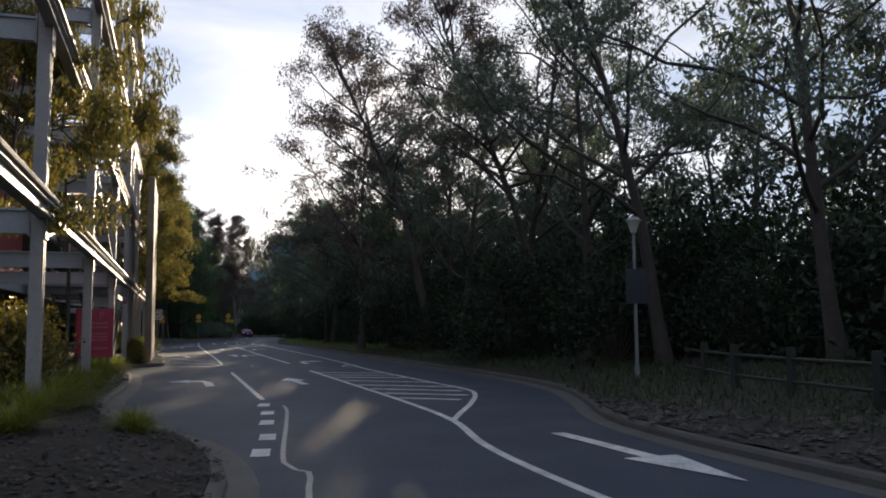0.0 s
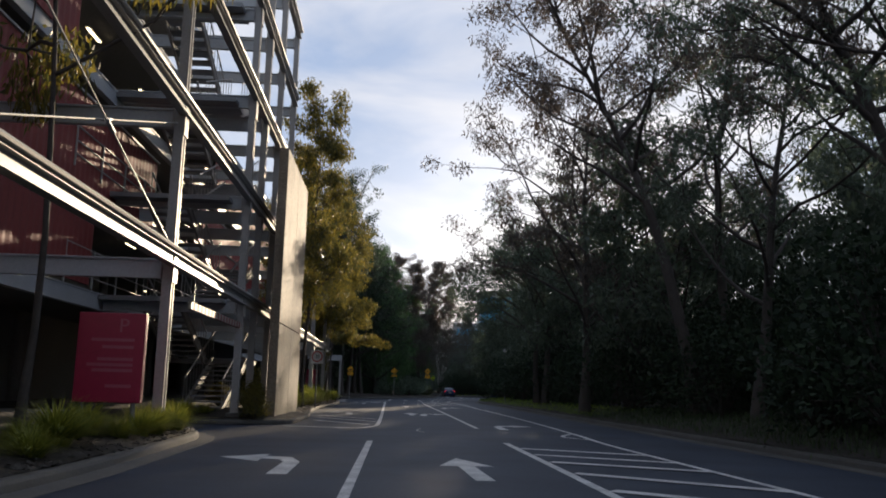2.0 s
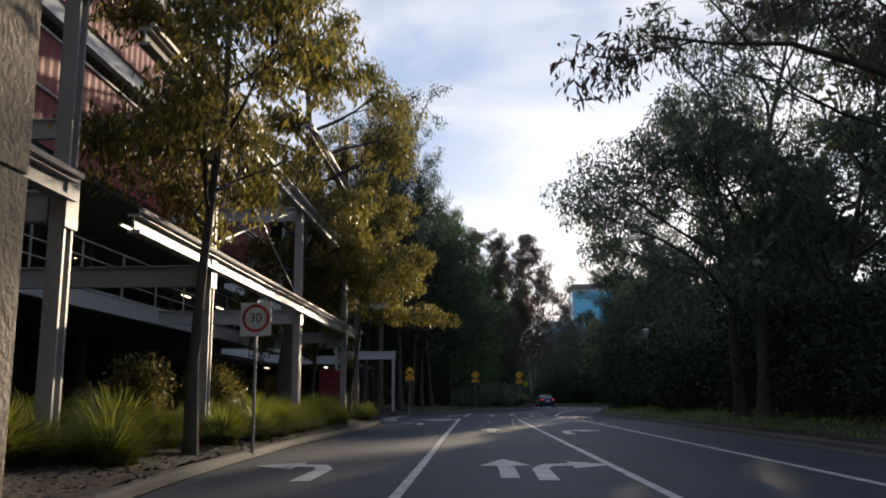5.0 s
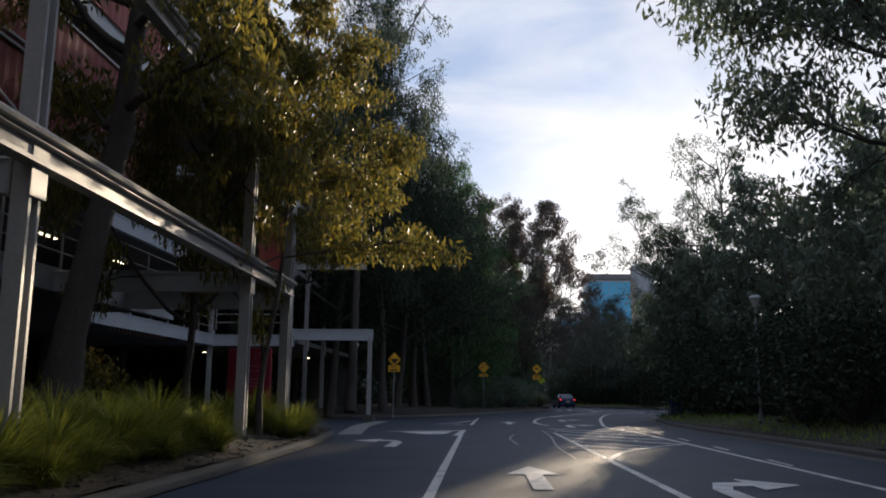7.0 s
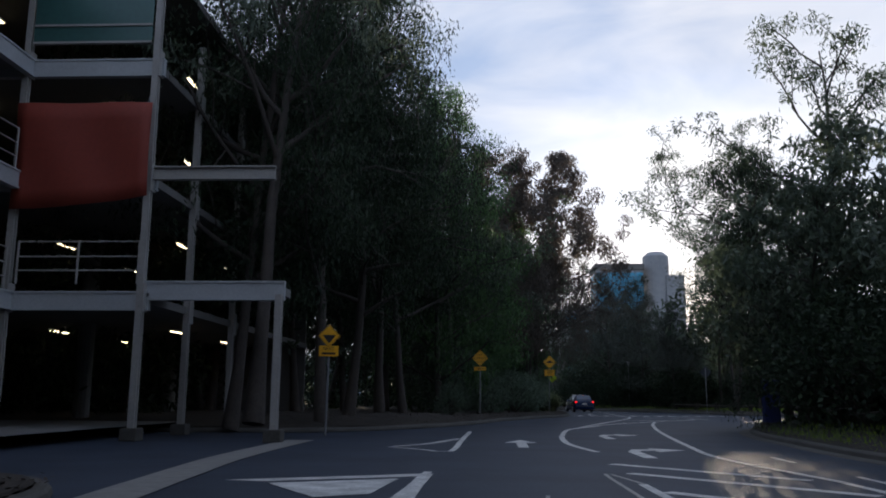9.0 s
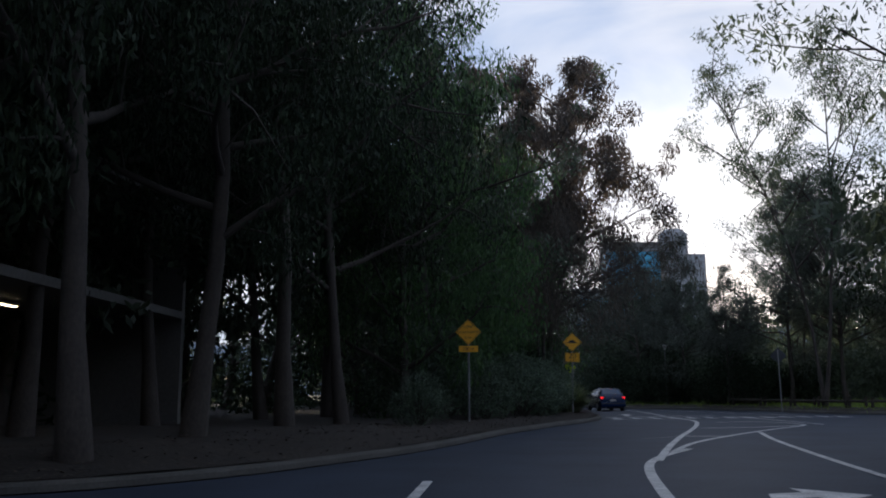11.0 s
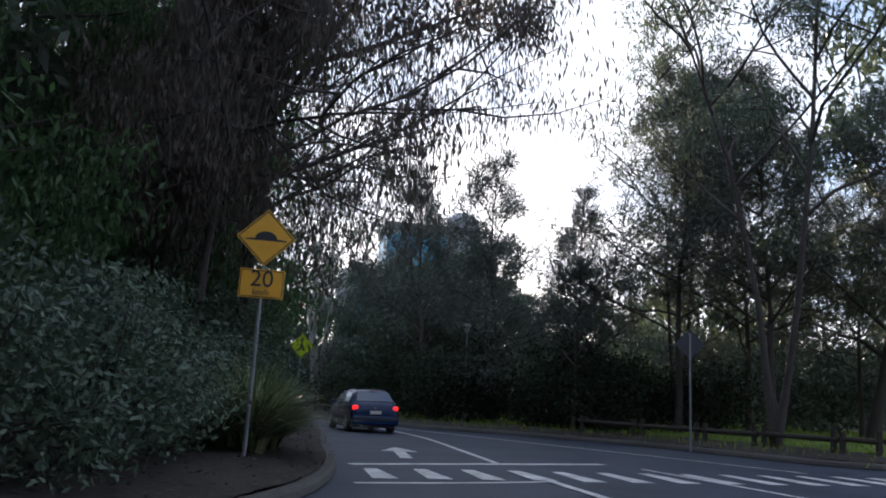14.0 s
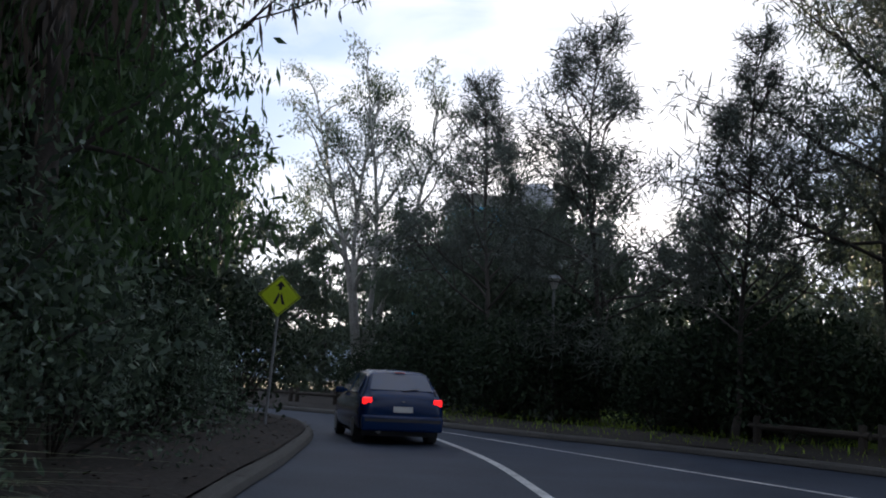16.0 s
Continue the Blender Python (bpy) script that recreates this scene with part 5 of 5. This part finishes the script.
# ---------------------------------------------------------------- signs and lamps
def writing(text, size, mat, parent, x, z, y=-0.012):
    t = bpy.data.curves.new("lettering", "FONT")
    t.body, t.size, t.extrude, t.align_x, t.align_y = text, size, 0.002, "CENTER", "CENTER"
    t.materials.append(mat)
    ob = new("lettering", t)
    ob.parent, ob.matrix_basis = parent, pose(x, y, z, 90)
    return ob


def diamond_plate(half, z, mat, ob, name="plate", border=True):
    def ring(h, y0, y1):
        bm = bmesh.new()
        f = [bm.verts.new((x, y0, zz)) for x, zz in ((0, z - h), (h, z), (0, z + h), (-h, z))]
        b = [bm.verts.new((v.co.x, y1, v.co.z)) for v in f]
        bm.faces.new(f)
        bm.faces.new(b[::-1])
        for i in range(4):
            bm.faces.new((f[i], b[i], b[(i + 1) % 4], f[(i + 1) % 4]))
        return bm
    plate = part(name, ring(half, 0.0, 0.006), mat, ob)
    if border:
        bm = bmesh.new()
        o, i = half * 0.95, half * 0.90
        outer = [bm.verts.new((x, -0.003, zz)) for x, zz in ((0, z - o), (o, z), (0, z + o), (-o, z))]
        inner = [bm.verts.new((x, -0.003, zz)) for x, zz in ((0, z - i), (i, z), (0, z + i), (-i, z))]
        for k in range(4):
            bm.faces.new((outer[k], outer[(k + 1) % 4], inner[(k + 1) % 4], inner[k]))
        part("border", bm, BLACK, plate)
    return plate


def sign_post(ob, top):
    part("post", rodded((0, 0.04, -0.3), (0, 0.04, top), 0.03, 10), DULL_STEEL, ob)
    part("post_cap", rodded((0, 0.04, top), (0, 0.04, top + 0.02), 0.034, 10), DULL_STEEL, ob)


low = thing("clearance_sign", "yellow diamond sign reading low clearance on a steel post", "road sign", pose(4.46, 123.85, 0.3, 0, 0, -2))
sign_post(low, 3.2)
p = diamond_plate(0.425, 2.87, YELLOW, low)
for text, size, z in (("LOW", 0.13, 3.03), ("CLEARANCE", 0.115, 2.86), ("4.1m", 0.13, 2.68)):
    writing(text, size, BLACK, p, 0, z)
p = part("distance_plate", boxed(-0.31, 0.31, 0.0, 0.006, 2.22, 2.42, bevel=0.002), YELLOW, low)
writing("100 m", 0.15, BLACK, p, 0, 2.32)

hump = thing("hump_sign", "yellow diamond speed hump sign with an advisory plate below", "road sign", pose(8.86, 134.5, 0.25, 0, 1.2, -3))
sign_post(hump, 3.5)
p = diamond_plate(0.425, 3.17, YELLOW, hump)
bm = bmesh.new()
shape = [(-0.3, 0)] + [(-0.2, 0.015)] + [(-0.16 * math.cos(math.pi * i / 10), 0.015 + 0.11 * math.sin(math.pi * i / 10)) for i in range(11)] + [(0.2, 0.015), (0.3, 0), (0.3, -0.015), (-0.3, -0.015)]
bm.faces.new([bm.verts.new((x, -0.004, 3.14 + z)) for x, z in shape])
part("symbol", bm, BLACK, p)
p = part("speed_plate", boxed(-0.32, 0.32, 0.0, 0.006, 2.28, 2.70, bevel=0.002), YELLOW, hump)
writing("20", 0.34, BLACK, p, 0, 2.55)
writing("km/h", 0.12, BLACK, p, 0, 2.36)
for a, b in (((-0.3, -0.004, 2.30), (0.3, -0.004, 2.30)), ((-0.3, -0.004, 2.68), (0.3, -0.004, 2.68)), ((-0.3, -0.004, 2.30), (-0.3, -0.004, 2.68)), ((0.3, -0.004, 2.30), (0.3, -0.004, 2.68))):
    part("border", rodded(a, b, 0.006, 4), BLACK, p)

ped = thing("crossing_sign", "fluorescent lime diamond sign with an arrow and a walking symbol", "road sign", pose(10.4, 151.3, 0.35, 0, 2, -3))
sign_post(ped, 2.9)
p = diamond_plate(0.425, 2.45, LIME, ped)
bm = bmesh.new()
for shape in (((0, 0.30), (0.09, 0.19), (0.03, 0.19), (0.03, 0.12), (-0.03, 0.12), (-0.03, 0.19), (-0.09, 0.19)), ((-0.12, -0.17), (-0.06, -0.17), (0.0, 0.0), (-0.02, 0.07)), ((0.12, -0.17), (0.06, -0.17), (0.01, 0.0), (0.03, 0.07))):
    bm.faces.new([bm.verts.new((x, -0.004, 2.45 + z)) for x, z in shape])
part("symbol", bm, BLACK, p)

warn = thing("warning_sign", "small yellow warning sign with a plate below", "road sign", pose(0.13, 103.7, 0.35, 0, 0.8, -2))
sign_post(warn, 2.75)
p = diamond_plate(0.33, 2.5, YELLOW, warn)
bm = bmesh.new()
bm.faces.new([bm.verts.new((x, -0.004, 2.5 + z)) for x, z in ((-0.2, 0.03), (0, -0.22), (0.2, 0.03))])
part("symbol", bm, BLACK, p)
p = part("text_plate", boxed(-0.28, 0.28, 0.0, 0.006, 1.92, 2.22, bevel=0.002), YELLOW, warn)
writing("NEXT", 0.13, BLACK, p, 0, 2.13)
part("text_bar", boxed(-0.2, 0.2, -0.004, -0.001, 1.97, 2.03), BLACK, p)

speed = thing("speed_limit_sign", "white square sign with a ring and the number 30", "road sign", pose(0.45, 63.5, 0.25, 0, 0, -3))
sign_post(speed, 2.7)
p = part("plate", boxed(-0.3, 0.3, 0.0, 0.006, 2.02, 2.66, bevel=0.002), WHITE, speed)
bm = bmesh.new()
for i in range(32):
    a, b = 2 * math.pi * i / 32, 2 * math.pi * (i + 1) / 32
    bm.faces.new([bm.verts.new((r * math.cos(t), -0.004, 2.36 + r * math.sin(t))) for r, t in ((0.27, a), (0.27, b), (0.21, b), (0.21, a))])
part("ring", bm, RED, p)
writing("30", 0.25, BLACK, p, 0, 2.36)

for x, y, turn, z, half in ((21.6, 145.1, 160, 2.9, 0.45), (16.9, 170.5, 170, 2.7, 0.42)):
    back_sign = thing("diamond_sign", "diamond road sign seen from its bare grey back", "road sign", pose(x, y, 0.25, 0, 0, turn), group="signs seen from behind")
    sign_post(back_sign, z + 0.3)
    diamond_plate(half, z, SIGN_BACK, back_sign, border=False)


def street_lamp(x, y, high=4.4, board=False):
    ob = thing("street_lamp", "slim grey lamp post with a small lantern head", "street lamp", pose(x, y, 0.2), group="lamp posts")
    part("base", rodded((0, 0, -0.3), (0, 0, 0.5), 0.075, 10), DULL_STEEL, ob)
    part("post", rodded((0, 0, 0.5), (0, 0, high - 0.35), 0.05, 10, 0.04), DULL_STEEL, ob)
    head = part("lantern", rodded((0, 0, high - 0.35), (0, 0, high - 0.05), 0.07, 12, 0.17), LAMP_GLASS, ob)
    part("cap", rodded((0, 0, high - 0.05), (0, 0, high + 0.05), 0.22, 12, 0.12), DULL_STEEL, head)
    if board:
        part("board", boxed(-0.3, 0.3, -0.08, -0.05, 2.1, 3.0, bevel=0.01), SIGN_BACK, ob, "plain grey notice board")


street_lamp(12.9, 26.4, 4.3, True)
street_lamp(13.1, 60.6)
street_lamp(13.65, 92.6)
street_lamp(18.0, 158.0, 4.3)

pylon = thing("pylon_sign", "plain navy blue pylon sign on the verge", "sign", pose(15.1, 111.4, 0.3, 0, 0, 12))
part("body", boxed(-0.3, 0.3, -0.12, 0.12, 0.0, 1.55, bevel=0.02), BLUE_SIGN, pylon)
part("plinth", boxed(-0.36, 0.36, -0.18, 0.18, -0.25, 0.02, bevel=0.01), KERB, pylon)


# ---------------------------------------------------------------- fences
def log_rail(a, b, posts=2):
    ob = thing("log_fence", "low weathered log rail fence on short posts", "fence", group="log fence along the bend")
    a, b = Vector((*a, 0)), Vector((*b, 0))
    r = np.random.default_rng(int(a.x * 100) % 999)
    for f in np.linspace(0.06, 0.94, posts):
        p = a.lerp(b, f)
        part("post", rodded((p.x, p.y, 0.0), (p.x + 0.02, p.y, 0.82 + 0.08 * r.random()), 0.09, 8, 0.08), LOG, ob)
    part("rail", rodded((a.x, a.y, 0.62), (b.x, b.y, 0.64 + 0.06 * (r.random() - 0.5)), 0.075, 8, 0.065), LOG, ob)


# the stretch between two gaps in the fence is overgrown
picked = np.linspace(3, len(RIGHT_2) - 18, 22).astype(int)
rail_at = RIGHT_2[picked] + offsets(RIGHT_2, -1)[picked] * 1.2
for i in range(len(rail_at) - 1):
    if not 150.5 < rail_at[i][1] < 162:
        log_rail(rail_at[i], rail_at[i] + (rail_at[i + 1] - rail_at[i]) * 0.97)


def wire_fence(points):
    for i in range(len(points) - 1):
        a, b = Vector((*points[i], 0.3)), Vector((*points[i + 1], 0.3))
        ob = thing("rail_fence", "low dark green rail fence on the bank", "fence", group="rail fence on the bank")
        part("post", boxed(a.x - 0.06, a.x + 0.06, a.y - 0.06, a.y + 0.06, 0.1, 1.35, bevel=0.01), DARK_RAIL, ob)
        for h in (0.45, 0.85):
            part("rail", rodded(a + Vector((0, 0, h)), b + Vector((0, 0, h)), 0.03, 6), DARK_RAIL, ob)


wire_fence([(11.4, 15), (11.5, 17.2), (11.8, 19.4), (12.2, 21.5), (12.9, 23.5), (13.6, 25.3)])


# ---------------------------------------------------------------- the car ahead
def build_car(m):
    car = thing("hatchback_car", "dark blue hatchback with its brake lamps lit on the road", "car", m)
    # rows of (y, half width, sill, waist, roof, half roof) from tail to nose
    rows = [(-1.95, 0.66, 0.44, 0.76, 0.80, 0.56), (-1.91, 0.77, 0.32, 0.84, 0.90, 0.64), (-1.80, 0.82, 0.26, 0.90, 0.97, 0.67), (-1.68, 0.835, 0.24, 0.91, 1.06, 0.66), (-1.42, 0.84, 0.22, 0.92, 1.34, 0.58), (-1.25, 0.845, 0.20, 0.92, 1.41, 0.555), (-0.5, 0.85, 0.20, 0.92, 1.44, 0.57), (0.05, 0.85, 0.20, 0.91, 1.42, 0.57), (0.25, 0.85, 0.20, 0.90, 1.36, 0.58), (0.90, 0.845, 0.20, 0.88, 0.97, 0.68), (1.05, 0.84, 0.22, 0.86, 0.90, 0.70), (1.55, 0.81, 0.24, 0.74, 0.78, 0.66), (1.84, 0.74, 0.28, 0.62, 0.66, 0.58), (1.95, 0.60, 0.36, 0.52, 0.54, 0.45)]
    verts, faces = [], []
    for y, w, lo, hi, top, wr in rows:
        mid = lo + (hi - lo) * 0.55
        ring = [(0.0, lo), (w * 0.88, lo), (w * 0.97, lo + 0.06), (w, lo + 0.14), (w * 1.012, mid), (w * 0.985, hi - 0.05), (w * 0.955, hi), (wr + (w - wr) * 0.12, top - 0.07), (wr * 0.95, top - 0.02), (wr * 0.8, top), (0.0, top + 0.015)]
        verts += [(x, y, z) for x, z in ring] + [(-x, y, z) for x, z in ring[-2:0:-1]]
    n = 20
    for i in range(len(rows) - 1):
        faces += [(i * n + k, i * n + (k + 1) % n, (i + 1) * n + (k + 1) % n, (i + 1) * n + k) for k in range(n)]
    faces += [tuple(range(n))[::-1], tuple((len(rows) - 1) * n + k for k in range(n))]
    link_mesh("body", verts, faces, CAR_PAINT, car, smooth=True)
    def pane(name, pts):
        c = sum((Vector(p) for p in pts), Vector()) / len(pts)
        bm = bmesh.new()
        bm.faces.new([bm.verts.new(c + (Vector(p) - c) * 0.97) for p in pts])
        ob = part(name, bm, CAR_GLASS, car, "dark glass tinted blue for reflected sky")
        s = ob.modifiers.new("thick", "SOLIDIFY")
        s.thickness, s.offset = 0.012, 0
        return ob
    pane("rear_window", [(-0.64, -1.735, 1.03), (0.64, -1.735, 1.03), (0.55, -1.44, 1.355), (-0.55, -1.44, 1.355)])
    pane("windscreen", [(-0.66, 0.86, 1.01), (0.66, 0.86, 1.01), (0.55, 0.29, 1.35), (-0.55, 0.29, 1.35)])
    for s in (-1, 1):
        pane("side_window", [(s * 0.815, -1.40, 0.96), (s * 0.815, -0.48, 0.96), (s * 0.63, -0.48, 1.355), (s * 0.63, -1.22, 1.33)])
        pane("side_window", [(s * 0.815, -0.40, 0.96), (s * 0.815, 0.72, 0.95), (s * 0.63, 0.12, 1.345), (s * 0.63, -0.40, 1.355)])
        part("tail_lamp", boxed(min(s * 0.60, s * 0.785), max(s * 0.60, s * 0.785), -1.93, -1.80, 0.75, 0.885, bevel=0.03), TAIL_LIT, car, "lit red tail lamp")
        part("mirror", boxed(min(s * 0.80, s * 0.98), max(s * 0.80, s * 0.98), 0.5, 0.62, 0.92, 1.05, bevel=0.03), CAR_PAINT, car)
        part("headlamp", boxed(min(s * 0.42, s * 0.68), max(s * 0.42, s * 0.68), 1.80, 1.90, 0.55, 0.68, bevel=0.02), LAMP_GLASS, car)
        for y in (-1.22, 1.22):
            wheel = part("wheel", rodded((s * 0.66, y, 0.30), (s * 0.84, y, 0.30), 0.20, 18), RUBBER, car)
            bm = bmesh.new()
            rod(bm, (s * 0.64, y, 0.30), (s * 0.83, y, 0.30), 0.30, 24)
            bmesh.ops.bevel(bm, geom=list(bm.edges), offset=0.012, segments=1, affect="EDGES")
            part("tyre", bm, RUBBER, wheel)
            part("rim", rodded((s * 0.835, y, 0.30), (s * 0.85, y, 0.30), 0.19, 14), ALLOY, wheel)
    part("brake_light", boxed(-0.10, 0.10, -1.47, -1.41, 1.368, 1.388), RED, car, "dull red high brake lamp")
    part("bumper", boxed(-0.80, 0.80, -2.0, -1.80, 0.26, 0.56, bevel=0.05), CAR_PAINT, car, smooth=True)
    part("bumper_strip", boxed(-0.74, 0.74, -2.01, -1.98, 0.44, 0.49), CAR_TRIM, car)
    part("underside", boxed(-0.72, 0.72, -1.7, 1.7, 0.16, 0.32), CAR_TRIM, car)
    part("number_plate", boxed(-0.19, 0.19, -1.975, -1.95, 0.62, 0.73), WHITE, car, "plain pale number plate")
    part("badge", rodded((0, -1.95, 0.80), (0, -1.92, 0.80), 0.04, 12), ALLOY, car)
    part("wiper", rodded((0.0, -1.765, 1.02), (0.34, -1.72, 1.07), 0.008, 5), CAR_TRIM, car)
    part("exhaust", rodded((-0.45, -1.98, 0.24), (-0.45, -1.7, 0.24), 0.03, 8), DULL_STEEL, car)
    return car


build_car(pose(12.8, 152.4, 0.0, 0, 0, 7))


# ---------------------------------------------------------------- distance
tower = thing("office_tower", "distant office tower of blue glass with a pale round stair core", "office building", pose(27.5, 246, 0))
part("glass_body", boxed(0, 9.2, 0, 9, 0, 26.4), TOWER_WALL, tower)
for fl in range(8):
    for k in range(6):
        part("window", boxed(0.12 + 1.52 * k, 1.56 + 1.52 * k, -0.12, -0.02, 1.2 + 3.1 * fl, 4.15 + 3.1 * fl), TOWER_GLASS, tower)
    for k in range(5):
        part("window", boxed(-0.12, -0.02, 0.2 + 1.75 * k, 1.85 + 1.75 * k, 1.2 + 3.1 * fl, 4.15 + 3.1 * fl), TOWER_GLASS, tower)
part("roof_slab", boxed(-0.3, 9.4, -0.3, 9.2, 26.4, 27.6), DECK, tower)
bm = bmesh.new()
rod(bm, (12.4, 3.5, 0), (12.4, 3.5, 29.5), 2.6, 28)
rod(bm, (12.4, 3.5, 29.5), (12.4, 3.5, 30.4), 2.6, 28, 1.6)
part("stair_core", bm, TOWER_WALL, tower)
part("side_wing", boxed(14.0, 17.5, 1, 9, 0, 25.5), TOWER_WALL, tower)
low_block = thing("office_block", "plain grey office block behind the trees", "office building", pose(22.5, 235, 0))
part("wall", boxed(-2.5, 5, 0, 10, 0, 18), TOWER_WALL, low_block)
for fl in range(5):
    part("window", boxed(-2.2, 4.7, -0.1, 0.02, 2 + 3.2 * fl, 3.6 + 3.2 * fl), TOWER_GLASS, low_block)

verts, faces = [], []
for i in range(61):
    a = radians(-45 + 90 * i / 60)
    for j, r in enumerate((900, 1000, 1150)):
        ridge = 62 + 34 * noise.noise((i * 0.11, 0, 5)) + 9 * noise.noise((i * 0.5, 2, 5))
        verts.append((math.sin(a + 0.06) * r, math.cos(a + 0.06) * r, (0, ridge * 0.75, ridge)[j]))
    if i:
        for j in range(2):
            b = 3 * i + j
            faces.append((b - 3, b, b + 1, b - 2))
tagged(link_mesh("backdrop", verts, faces, HILL, smooth=True), "wooded ridge far off, haze painted in as blue-grey", "hill", kind="structure")
